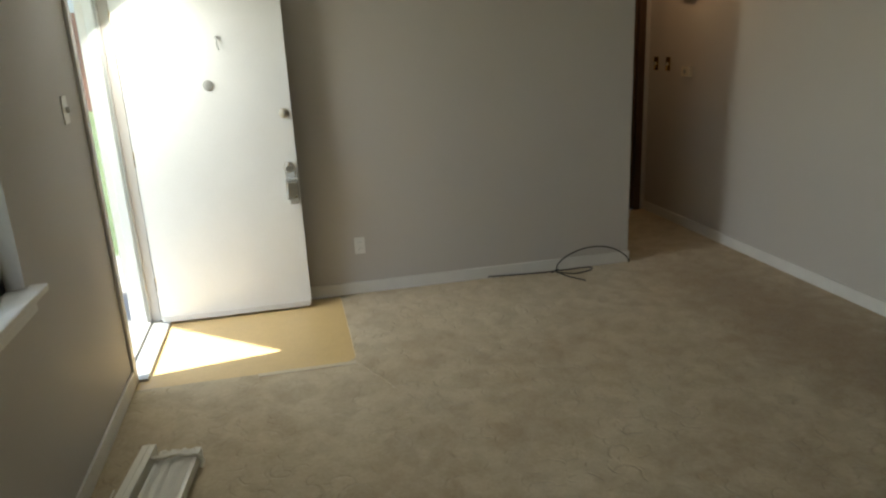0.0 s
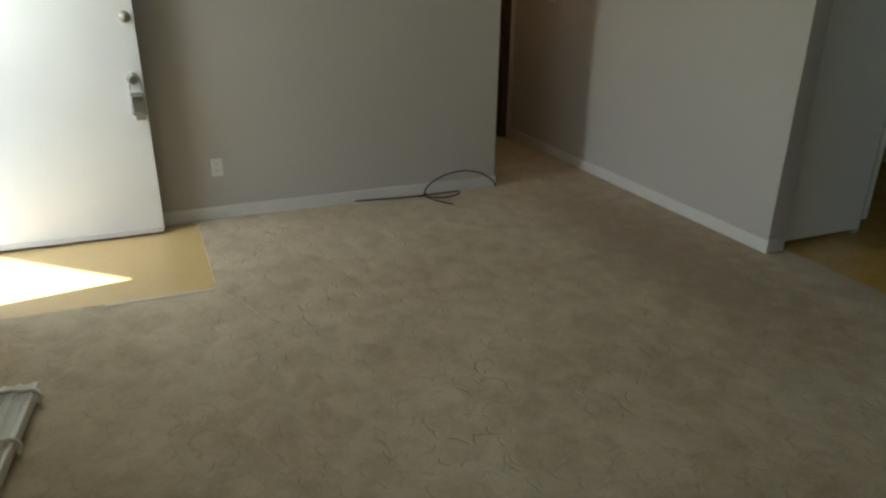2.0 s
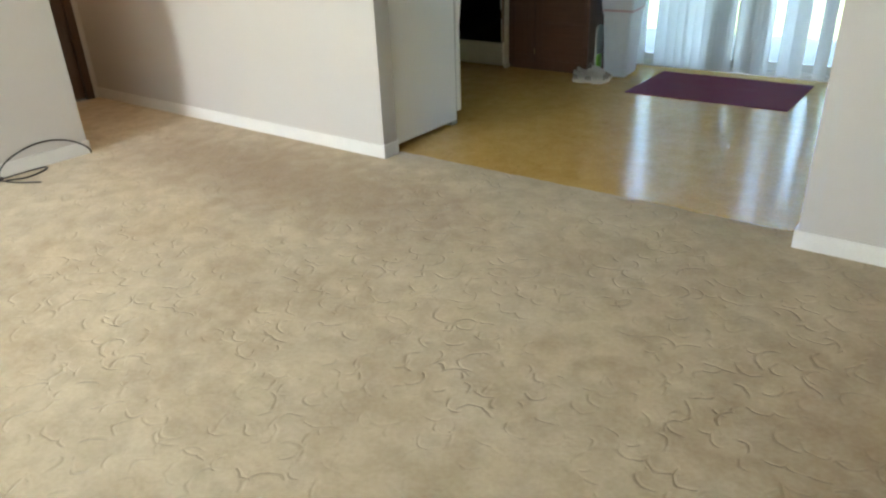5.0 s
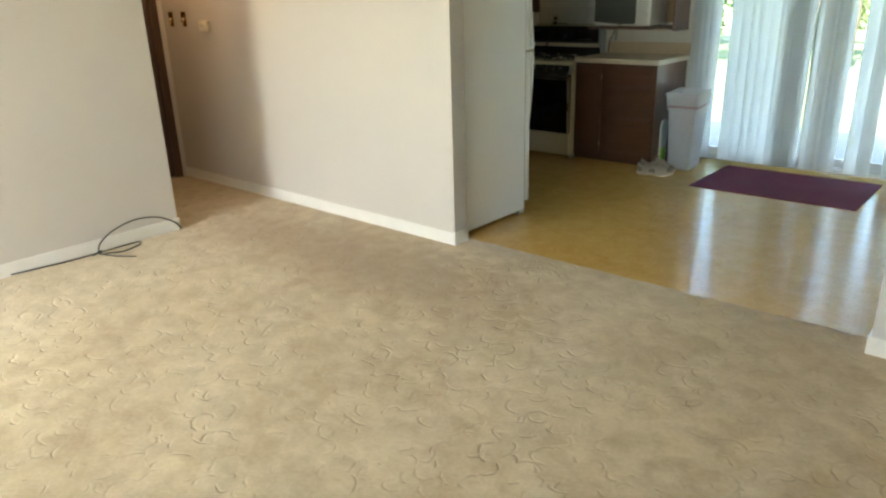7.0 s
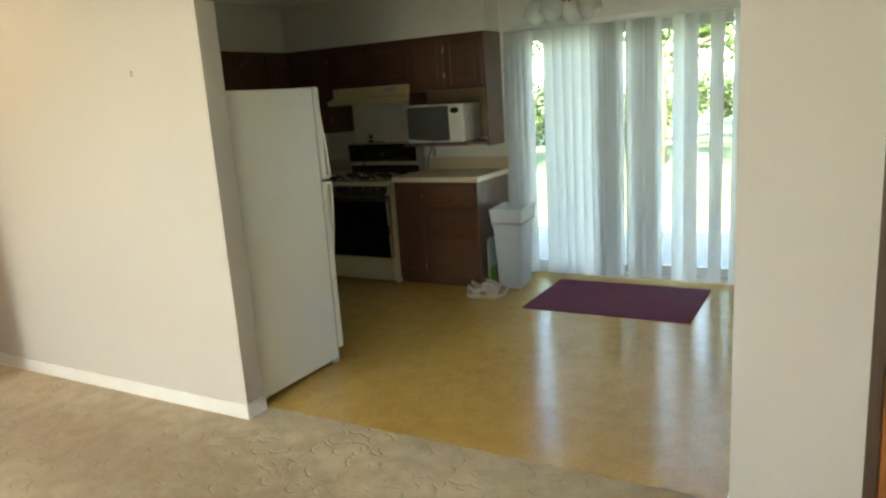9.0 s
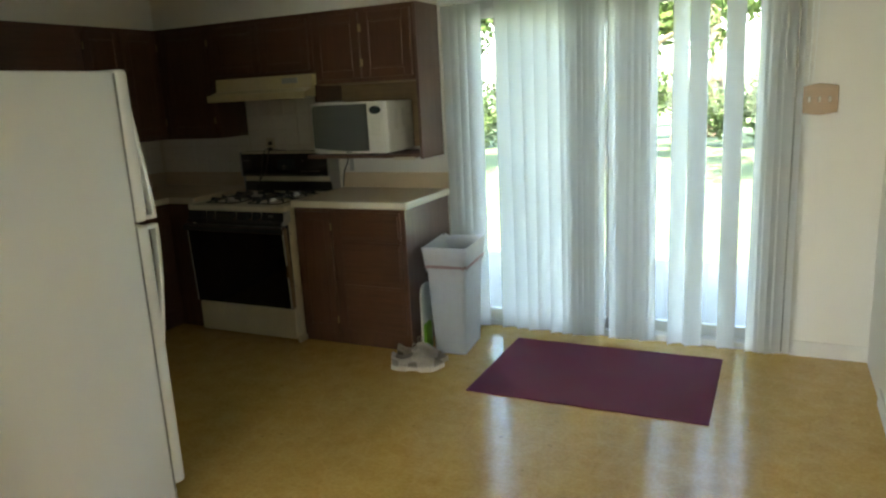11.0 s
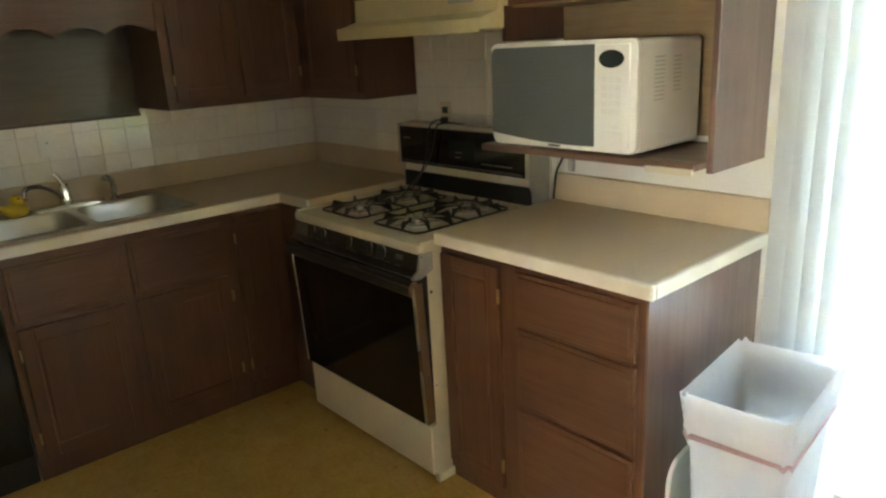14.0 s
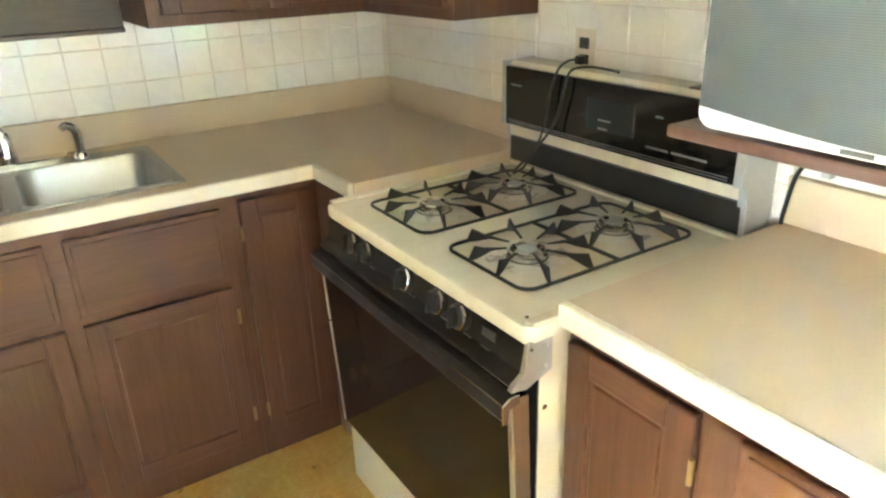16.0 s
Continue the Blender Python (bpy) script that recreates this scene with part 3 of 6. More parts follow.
# ---- doors and windows ----
d1 = thing("door_1", "white painted front door standing open with brass lock", "door", kind="structure", at=(-1.62, -4.11, 0))
leaf = part("door_leaf", box(-1.645, -4.105, 0.022, -1.600, -3.18, 2.045, 0.003), DOORPAINT, d1)
part("door_sweep", box(-1.598, -4.10, 0.012, -1.592, -3.19, 0.045, 0.002), TRIM, leaf, "pale strip along the door's foot")
part("deadbolt", lathe([(0.0, 0.016), (0.012, 0.016), (0.018, 0.012), (0.028, 0.008), (0.030, 0.0)], (-1.600, -3.229, 1.25), axis="x"), STEEL, leaf, "dull round deadbolt with thumb turn", smooth=True)
part("thumb_turn", box(-1.586, -3.233, 1.235, -1.570, -3.225, 1.265, 0.003), STEEL, leaf)
part("door_knob", lathe([(0.032, 0.0), (0.030, 0.006), (0.012, 0.010), (0.011, 0.028), (0.024, 0.034), (0.028, 0.047), (0.022, 0.060), (0.0, 0.064)], (-1.600, -3.233, 0.922), axis="x"), STEEL, leaf, "round steel door knob", smooth=True)
part("peephole", lathe([(0.030, 0.0), (0.029, 0.006), (0.018, 0.010), (0.0, 0.008)], (-1.600, -3.64, 1.435), axis="x"), GREYMETAL, leaf, "round grey door viewer cover", smooth=True)
hk = cyl((-1.600, -3.56, 1.70), (-1.590, -3.56, 1.70), 0.008, n=12)
tube([(-1.592, -3.56, 1.70), (-1.578, -3.56, 1.66), (-1.572, -3.555, 1.64), (-1.580, -3.55, 1.63)], 0.0035, bm=hk)
part("door_hook", hk, GREYMETAL, leaf, "small hook at head height")
for z in (0.25, 1.03, 1.82):
    part("hinge", cyl((-1.652, -4.115, z - 0.045), (-1.652, -4.115, z + 0.045), 0.008, n=12), BRASS, leaf)

es = thing("switch_plate", "white light switch plate beside the front door", "light switch", at=(-0.483, YS, 1.42))
part("plate", box(-0.518, YS, 1.362, -0.448, YS + 0.006, 1.478, 0.002), WHITEP, es)
part("toggle", box(-0.489, YS + 0.006, 1.408, -0.477, YS + 0.022, 1.432, 0.002), WHITEP, es)

lb = thing("lockbox", "grey metal key lockbox hanging on the door knob", "lockbox", at=(-1.57, -3.225, 0.72))
part("box_body", box(-1.597, -3.262, 0.725, -1.555, -3.188, 0.855, 0.006), GREYMETAL, lb)
part("dial_cover", box(-1.555, -3.255, 0.740, -1.549, -3.195, 0.835, 0.003), STEEL, lb)
part("shackle", tube([(-1.576, -3.252, 0.85), (-1.576, -3.252, 0.90), (-1.576, -3.240, 0.945), (-1.576, -3.225, 0.955), (-1.576, -3.210, 0.945), (-1.576, -3.198, 0.90), (-1.576, -3.198, 0.85)], 0.005), STEEL, lb, smooth=True)
part("key_tray", box(-1.590, -3.245, 0.698, -1.562, -3.195, 0.726, 0.003), GREYMETAL, lb)

fr = thing("trim_entry_frame", "white painted entry door frame with worn weatherstrip", "door frame", kind="structure", at=(-1.22, -4.2, 0))
part("jamb", box(DX0, -4.285, 0, DX0 + 0.028, YS - 0.052, 2.06, 0.002), TRIM, fr)
part("jamb", box(DX1 - 0.028, -4.285, 0, DX1, YS + 0.006, 2.06, 0.002), TRIM, fr)
part("jamb_head", box(DX0, -4.285, 2.032, DX1, YS + 0.004, 2.06, 0.002), TRIM, fr)
part("stop", box(DX0 + 0.028, -4.24, 0.02, DX0 + 0.042, -4.19, 2.03, 0.002), FRAMEW, fr)
part("weatherstrip", box(DX0 + 0.028, -4.188, 0.02, DX0 + 0.036, -4.176, 2.03, 0.001), GREYMETAL, fr, "grey worn weatherstrip")
part("casing", box(DX1, YS, 0, DX1 + 0.055, YS + 0.014, 2.11, 0.003), TRIM, fr)
part("casing", box(DX0 - 0.055, YS, 0, DX0 - 0.012, YS + 0.012, 2.11, 0.003), TRIM, fr)
part("threshold", boxes((DX0, -4.30, -0.01, DX1, -4.06, 0.012), (DX0, -4.27, 0.010, DX1, -4.17, 0.024), b=0.004), GREYMETAL, fr, "metal threshold in the sun")

w1 = thing("window_1", "white framed front window with a deep painted sill", "window", kind="structure", at=(1.17, -4.2, 0.9))
part("window_frame", boxes((WX0, -4.25, WZ0, WX0 + 0.05, -4.18, WZ1), (WX1 - 0.05, -4.25, WZ0, WX1, -4.18, WZ1), (WX0, -4.25, WZ0, WX1, -4.18, WZ0 + 0.05), (WX0, -4.25, WZ1 - 0.05, WX1, -4.18, WZ1), (1.14, -4.24, WZ0, 1.19, -4.19, WZ1), b=0.003), FRAMEW, w1)
for a, b in ((WX0 + 0.05, 1.14), (1.19, WX1 - 0.05)):
    p = part("pane", box(a, -4.218, WZ0 + 0.05, b, -4.212, WZ1 - 0.05), GLASS, w1)
    p.visible_shadow = False
part("window_sill", boxes((WX0 - 0.05, -4.18, WZ0 - 0.022, WX1 + 0.05, YS + 0.055, WZ0 + 0.004), b=0.006), TRIM, w1)
part("apron", box(WX0 - 0.03, YS, WZ0 - 0.085, WX1 + 0.03, YS + 0.014, WZ0 - 0.022, 0.003), TRIM, w1)

# sliding glass door
sl = thing("door_3", "white framed sliding glass door onto the patio", "sliding door", kind="structure", at=(1.12, 3.22, 0))
part("door_frame", boxes((SX0, KN + 0.02, 0, SX0 + 0.05, KN + 0.13, 2.03), (SX1 - 0.05, KN + 0.02, 0, SX1, KN + 0.13, 2.03), (SX0, KN + 0.02, 1.98, SX1, KN + 0.13, 2.03), (SX0, KN + 0.01, -0.01, SX1, KN + 0.13, 0.035), b=0.003), FRAMEW, sl)
for a, b, y in ((SX0 + 0.05, 1.13, KN + 0.045), (1.075, SX1 - 0.05, KN + 0.088)):
    s = part("sash", boxes((a, y, 0.035, a + 0.055, y + 0.035, 1.98), (b - 0.055, y, 0.035, b, y + 0.035, 1.98), (a, y, 0.035, b, y + 0.035, 0.10), (a, y, 1.92, b, y + 0.035, 1.98), b=0.003), FRAMEW, sl)
    p = part("pane", box(a + 0.055, y + 0.014, 0.10, b - 0.055, y + 0.020, 1.92), GLASS, s)
    p.visible_shadow = False
part("pull_handle", tube([(1.10, KN + 0.044, 0.93), (1.10, KN + 0.02, 0.95), (1.10, KN + 0.02, 1.09), (1.10, KN + 0.044, 1.11)], 0.007), GREYMETAL, sl)

# closet door beside the opening
cd = thing("door_4", "orange-brown flush wood door with a brass knob", "door", kind="structure", at=(3.07, 0.03, 0))
lf = part("door_leaf", box(2.70, 0.006, 0.012, 3.45, 0.045, 2.03, 0.003), ORANGE, cd)
part("door_knob", lathe([(0.030, 0.0), (0.028, -0.006), (0.011, -0.010), (0.010, -0.028), (0.022, -0.034), (0.027, -0.046), (0.020, -0.058), (0.0, -0.062)], (2.762, 0.006, 0.955), axis="y"), BRASS, lf, "polished brass knob", smooth=True)
part("jamb", box(2.66, -0.004, 0, 2.698, 0.122, 2.06, 0.002), BROWN, cd)
part("jamb", box(3.452, -0.004, 0, 3.48, 0.122, 2.06, 0.002), BROWN, cd)
part("jamb_head", box(2.66, -0.004, 2.032, 3.48, 0.122, 2.06, 0.002), BROWN, cd)

hd = thing("door_5", "dark brown wood door at the end of the hall", "door", kind="structure", at=(HALL, -0.46, 0))
part("door_leaf", box(HALL - 0.06, -0.815, 0.012, HALL - 0.022, -0.105, 2.02, 0.003), BROWN, hd)
part("casing", boxes((HALL - 0.03, -0.862, 0, HALL + 0.014, -0.81, 2.08), (HALL - 0.03, -0.112, 0, HALL + 0.014, -0.048, 2.08), (HALL - 0.03, -0.862, 2.02, HALL + 0.014, -0.048, 2.09), b=0.003), BROWN, hd)

# ---- vertical blinds ----
vb = thing("vertical_blind", "white vertical blind, half open, with gaps between vanes", "blind", at=(1.1, 3.06, 2.0))
part("headrail", box(0.12, 3.035, 2.005, 2.09, 3.085, 2.045, 0.004), FRAMEW, vb)
for x in (0.3, 1.1, 1.9):
    part("bracket", box(x, 3.085, 2.01, x + 0.03, KN, 2.04, 0.002), GREYMETAL, vb)


def vane(cx, turn, width=0.089, z0=0.028, lean=0.0, dy=0.0):
    o = bmesh.new()
    a = radians(turn)
    rows = []
    for z in (z0, 0.7, 1.4, 1.995):
        row = []
        for k in range(7):
            u = (k / 6 - 0.5) * width
            w = 0.009 * (1 - (2 * k / 6 - 1) ** 2)
            x = cx + u * math.cos(a) - w * math.sin(a) + lean * (2.0 - z)
            row.append(o.verts.new((x, 3.06 + dy + u * math.sin(a) + w * math.cos(a), z)))
        rows.append(row)
    for r, s in zip(rows, rows[1:]):
        for k in range(6):
            o.faces.new((r[k], r[k + 1], s[k + 1], s[k]))
    bmesh.ops.solidify(o, geom=list(o.faces), thickness=0.0012)
    return o


rnd = random.Random(7)
# start, end, vanes, turn: loosely hung ones let light through, bunched ones lie two deep
runs = ((0.135, 0.373, 4, 24), (0.47, 0.86, 5, 20), (0.85, 1.098, 6, 16), (1.124, 1.379, 6, 16),
        (1.461, 1.539, 1, 30), (1.542, 1.630, 2, 12), (1.716, 1.803, 2, 12), (1.878, 2.076, 5, 16))
for x0, x1, n, turn in runs:
    for k in range(n):
        cx = (x0 + x1) / 2 if n < 3 else x0 + 0.040 + (x1 - x0 - 0.080) * k / (n - 1)
        cx += 0.006 * k if n == 2 else 0.0
        dy = 0.009 * (k % 2) if n in (2, 6) or x0 > 1.8 else 0.0
        part("vane", vane(cx, turn + rnd.uniform(-7, 7), 0.089, 0.022 + rnd.uniform(0, 0.012), rnd.uniform(-0.005, 0.005), dy), VANE, vb, smooth=True)
part("control_cord", tube([(2.10, 3.06, 2.03), (2.105, 3.06, 1.7), (2.102, 3.06, 1.46)], 0.0022, n=6), FRAMEW, vb)
part("control_cord", tube([(2.125, 3.07, 2.03), (2.128, 3.07, 1.7), (2.120, 3.07, 1.46)], 0.0022, n=6), FRAMEW, vb)
part("wand", cyl((2.048, 3.045, 2.0), (2.046, 3.045, 0.05), 0.004, n=8), GREYMETAL, vb)

# ---- living room things ----


def outlet(name, label, at, normal, w=0.07, h=0.115, plate=WHITEP, hole=DARKPRINT):
    """A duplex outlet: plate, two sockets with slots, screw. normal: 'x' or '-y'."""
    o = thing(name, label, "outlet", at=at)
    x, y, z = at

    def at_face(u0, v0, u1, v1, d0, d1, b=0.0):
        if normal == "x":
            return box(x + d0, y + u0, z + v0, x + d1, y + u1, z + v1, b)
        return box(x + u0, y - d1, z + v0, x + u1, y - d0, z + v1, b)

    part("plate", at_face(-w / 2, -h / 2, w / 2, h / 2, 0.0, 0.006, 0.002), plate, o)
    for s in (-0.021, 0.021):
        k = part("socket", at_face(-0.017, s - 0.014, 0.017, s + 0.014, 0.006, 0.0085, 0.001), plate if hole is DARKPRINT and plate is WHITEP else hole, o)
        for u in (-0.007, 0.007):
            part("slot", at_face(u - 0.0012, s - 0.003, u + 0.0012, s + 0.006, 0.0085, 0.0092), DARKPRINT, k)
    return o


outlet("wall_outlet", "white duplex outlet on the greige wall above the baseboard", (XW, -2.828, 0.338), "x")

cb = thing("loose_cable", "black cable coming out of the baseboard corner, knotted", "cable", at=(-1.68, -1.4, 0))
part("cable_run", tube([(-1.735, -1.95, 0.014), (-1.72, -1.80, 0.012), (-1.70, -1.62, 0.011), (-1.68, -1.48, 0.016), (-1.66, -1.40, 0.024), (-1.70, -1.26, 0.012), (-1.69, -1.19, 0.010), (-1.64, -1.22, 0.010), (-1.60, -1.34, 0.010), (-1.63, -1.45, 0.018)], 0.0048), CABLE, cb, smooth=True)
part("cable_loop", tube([(-1.665, -1.47, 0.02), (-1.685, -1.44, 0.07), (-1.705, -1.36, 0.115), (-1.715, -1.24, 0.148), (-1.715, -1.12, 0.152), (-1.71, -1.01, 0.125), (-1.70, -0.93, 0.075), (-1.70, -0.895, 0.035), (-1.715, -0.885, 0.010)], 0.0048), CABLE, cb, smooth=True)
part("cable_tail", tube([(-1.66, -1.47, 0.018), (-1.58, -1.43, 0.011), (-1.50, -1.38, 0.010), (-1.44, -1.34, 0.010)], 0.0045), CABLE, cb, smooth=True)
part("cable_knot", tube([(-1.67, -1.50, 0.012), (-1.655, -1.47, 0.03), (-1.675, -1.445, 0.026), (-1.69, -1.47, 0.014), (-1.665, -1.49, 0.022)], 0.0055), CABLE, cb, smooth=True)

BLINDC = plain("cream_blind_enamel", (0.76, 0.73, 0.64), 0.4, var=0.06, big=4, fine=120)
mb = thing("mini_blind", "cream mini blind taken down, lying stacked on the carpet", "blind", at=(0.0, -3.84, 0.004), rz=-6.5)
part("headrail", boxes((0.0, -0.105, 0.0, 1.35, -0.05, 0.07), b=0.003), BLINDC, mb)
part("headrail_lip", boxes((0.0, -0.081, 0.07, 1.35, -0.074, 0.074), b=0.001), BLINDC, mb)
for k in range(17):
    y = -0.036 + k * 0.0088
    sl_bm = bmesh.new()
    box(0.028 + 0.004 * math.sin(k * 2.2), y - 0.0028, 0.006, 1.33, y + 0.0028, 0.052 + 0.004 * math.sin(k * 1.3), bm=sl_bm)
    bmesh.ops.rotate(sl_bm, verts=sl_bm.verts, cent=(0, y, 0.0), matrix=Matrix.Rotation(radians(-12), 3, "X"))
    part("blind_slat", sl_bm, BLINDC, mb)
part("bottom_rail", box(0.02, 0.116, 0.004, 1.34, 0.136, 0.05, 0.004), BLINDC, mb)
for x in (0.10, 0.40, 0.75, 1.1):
    part("ladder_cord", tube([(x, -0.04, 0.062), (x + 0.012, 0.0, 0.068), (x - 0.006, 0.06, 0.066), (x + 0.010, 0.10, 0.068), (x, 0.132, 0.062), (x + 0.006, 0.156, 0.040), (x + 0.015, 0.150, 0.012)], 0.0085), BLINDC, mb, smooth=True)
tw = thing("tilt_wand", "thin cream tilt wand lying on the carpet", "wand", at=(0.2, -4.03, 0.004))
part("rod", cyl((0.19, -4.025, 0.009), (0.95, -4.06, 0.009), 0.0045, n=8), BLINDC, tw)

# fixtures on the hall side of the partition
ch = thing("door_chime", "brown box door chime high on the hall wall", "door chime", at=(-2.5, 0, 1.95))
part("cover", box(-2.60, -0.055, 1.855, -2.43, 0.0, 2.07, 0.006), BROWN, ch)
part("base", box(-2.56, -0.03, 1.835, -2.45, 0.0, 1.858, 0.003), IVORY, ch)
th = thing("thermostat", "small ivory thermostat on the hall wall", "thermostat", at=(-2.5, 0, 1.29))
part("body", box(-2.56, -0.035, 1.25, -2.44, 0.0, 1.33, 0.006), IVORY, th)
part("dial", lathe([(0.018, 0.0), (0.016, -0.008), (0.0, -0.008)], (-2.5, -0.035, 1.29), axis="y"), GREYMETAL, th)
for x in (-2.82, -3.02):
    sp = thing("switch_plate", "brass-coloured switch plate on the hall wall", "light switch", "hall switches", at=(x, 0, 1.34))
    part("plate", box(x - 0.037, -0.006, 1.283, x + 0.037, 0.0, 1.398, 0.003), BRASS, sp)
    part("toggle", box(x - 0.005, -0.018, 1.33, x + 0.005, -0.006, 1.352, 0.002), IVORY, sp)
nl = thing("wall_anchor", "tiny leftover anchor in the wall", "anchor", at=(-0.486, 0, 1.74))
part("plug", boxes((-0.492, -0.006, 1.728, -0.480, 0.0, 1.737), (-0.490, -0.008, 1.742, -0.482, 0.0, 1.752), b=0.001), SCREW, nl)
hl = thing("hall_ceiling_lamp", "lit warm globe lamp on the hall ceiling", "ceiling lamp", at=(-2.35, -0.44, H))
part("canopy", lathe([(0.0, H), (0.08, H), (0.08, H - 0.02), (0.05, H - 0.035), (0.0, H - 0.035)], (-2.35, -0.44, 0)), BRASS, hl, smooth=True)

# ---- kitchen: base cabinets ----


def panel_door(u0, z0, u1, z1, face, out, along, parent, name="cabinet_door", hinge=None, mat=None, arch=False):
    """A framed cabinet door or drawer front. along: 'x' or 'y' runs across; out: +1 or -1 is the way it faces; face: the plane."""
    t = 0.018 * out

    def b(a0, c0, a1, c1, d0, d1, bev):
        if along == "x":
            return box(a0, face + d0, c0, a1, face + d1, c1, bev)
        return box(face + d0, a0, c0, face + d1, a1, c1, bev)

    w = min(0.05, (u1 - u0) * 0.22, (z1 - z0) * 0.3)
    if name == "drawer_front":
        o = b(u0, z0, u1, z1, 0, t * 0.75, 0.004)
        return part(name, merge(o, b(u0 + 0.014, z0 + 0.014, u1 - 0.014, z1 - 0.014, 0, t, 0.004)), mat or CAB, parent)
    d = part(name, b(u0, z0, u1, z1, 0, t * 0.55, 0.002), mat or CAB, parent)
    for side in ((u0, z0, u0 + w, z1), (u1 - w, z0, u1, z1)):
        part("stile", b(*side, 0.0005 * out, t, 0.004), mat or CAB, d)
    for side in ((u0 + w, z0, u1 - w, z0 + w), (u0 + w, z1 - w, u1 - w, z1)):
        part("rail", b(*side, 0.0005 * out, t * 0.97, 0.004), CABH if along == "x" else CABX, d)
    part("raised_panel", b(u0 + w + 0.008, z0 + w + 0.008, u1 - w - 0.008, z1 - w - 0.008, 0.0005 * out, t * 0.75, 0.004), mat or CAB, d)
    if hinge:
        for hz in (z0 + 0.09, z1 - 0.09):
            hy = u0 - 0.004 if hinge == "low" else u1 + 0.004
            if along == "x":
                h = cyl((hy, face + t * 1.05, hz - 0.022), (hy, face + t * 1.05, hz + 0.022), 0.005, n=10)
            else:
                h = cyl((face + t * 1.05, hy, hz - 0.022), (face + t * 1.05, hy, hz + 0.022), 0.005, n=10)
            part("hinge", h, OLDBRASS, d)
    return d


CZ = 0.90
BF = 2.555          # front of the cabinets on the back wall
LF = -1.755         # front of the cabinets on the sink wall
b1 = thing("base_cabinet", "dark reddish-brown base cabinet with one door and three drawers", "cabinet", "base cabinets", at=(-0.3, 2.85, 0))
part("body", box(-0.70, BF, 0.0, 0.066, KN, CZ - 0.042, 0.002), CAB, b1)
part("end_panel", box(0.066, BF - 0.002, 0.0, 0.074, KN, CZ - 0.042, 0.001), CABEND, b1, "satin wood end panel, colour lightened for the door's light")
panel_door(-0.688, 0.07, -0.432, 0.835, BF, -1, "x", b1, hinge="high")
for z0, z1 in ((0.675, 0.838), (0.405, 0.660), (0.09, 0.390)):
    d = panel_door(-0.365, z0, 0.045, z1, BF, -1, "x", b1, "drawer_front", mat=CABH)
    part("finger_groove", box(-0.345, BF - 0.003, z0 - 0.010, 0.03, BF + 0.004, z0 - 0.002), CAB, d)

b2 = thing("sink_cabinet", "dark reddish-brown sink base cabinet with two doors", "cabinet", "base cabinets", at=(-2.05, 1.87, 0))
part("body", box(KW, 1.46, 0.0, LF, 2.30, 0.66, 0.002), CAB, b2)
part("face_frame", box(LF - 0.03, 1.46, 0.66, LF, 2.30, CZ - 0.042), CABX, b2)
part("side_panel", box(KW, 1.46, 0.66, LF - 0.03, 1.478, CZ - 0.042), CAB, b2)
part("side_panel", box(KW, 2.282, 0.66, LF - 0.03, 2.30, CZ - 0.042), CAB, b2)
for y0, y1, hg in ((1.485, 1.855, "low"), (1.895, 2.275, "high")):
    panel_door(y0, 0.615, y1, 0.825, LF, 1, "y", b2, "drawer_front", mat=CABX)
    panel_door(y0, 0.085, y1, 0.595, LF, 1, "y", b2, hinge=hg)

b3 = thing("corner_cabinet", "dark reddish-brown corner base cabinet with narrow door", "cabinet", "base cabinets", at=(-2.0, 2.8, 0))
part("body", boxes((KW, 2.30, 0.0, LF, KN, CZ - 0.042), (LF, BF, 0.0, -1.497, KN, CZ - 0.042)), CAB, b3)
panel_door(2.325, 0.085, 2.535, 0.835, LF, 1, "y", b3, hinge="low")

dw = thing("dishwasher", "black built-in dishwasher with a chrome dial", "dishwasher", at=(-2.05, 1.15, 0))
part("body", box(KW, 0.856, 0.0, LF - 0.01, 1.455, CZ - 0.042, 0.002), BLACKP, dw)
part("door", box(LF - 0.01, 0.862, 0.12, LF + 0.014, 1.450, 0.70, 0.004), BLACKG, dw)
cpn = part("control_panel", box(LF - 0.01, 0.862, 0.712, LF + 0.018, 1.450, 0.850, 0.004), BLACKP, dw)
part("dial", lathe([(0.016, 0.0), (0.015, 0.010), (0.011, 0.015), (0.0, 0.016)], (LF + 0.018, 1.415, 0.80), axis="x"), STEEL, cpn, smooth=True)
part("toe_panel", box(LF - 0.03, 0.862, 0.0, LF - 0.008, 1.450, 0.115), BLACKP, dw)

# worktops: the corner run with the sink cut-out, and the short run by the glass door
SKX0, SKX1, SKY0, SKY1 = -2.20, -1.80, 1.47, 2.20
w2 = thing("worktop", "beige laminate corner worktop with upstand and pale edge", "worktop", at=(-2.0, 2.0, CZ))
YM = (SKY0 + SKY1) / 2
part("top", slab([(KW, 0.856), (-1.735, 0.856), (-1.735, YM - 0.0002), (SKX1, YM - 0.0002), (SKX1, SKY0), (SKX0, SKY0), (SKX0, SKY1), (SKX1, SKY1), (SKX1, YM + 0.0002),
     (-1.735, YM + 0.0002), (-1.735, 2.553), (-1.497, 2.553), (-1.497, KN), (KW, KN)], CZ - 0.04, CZ), LAMINATE, w2)
part("front_edge", boxes((-1.735, 0.856, CZ - 0.04, -1.718, 2.553, CZ + 0.002), b=0.006), LAMEDGE, w2)
part("front_edge", boxes((-1.735, 2.536, CZ - 0.04, -1.497, 2.553, CZ + 0.002), b=0.006), LAMEDGE, w2)
part("upstand", boxes((KW, 0.856, CZ, KW + 0.02, KN, CZ + 0.10), (KW + 0.02, KN - 0.02, CZ, -1.497, KN, CZ + 0.10), b=0.003), LAMINATE, w2)
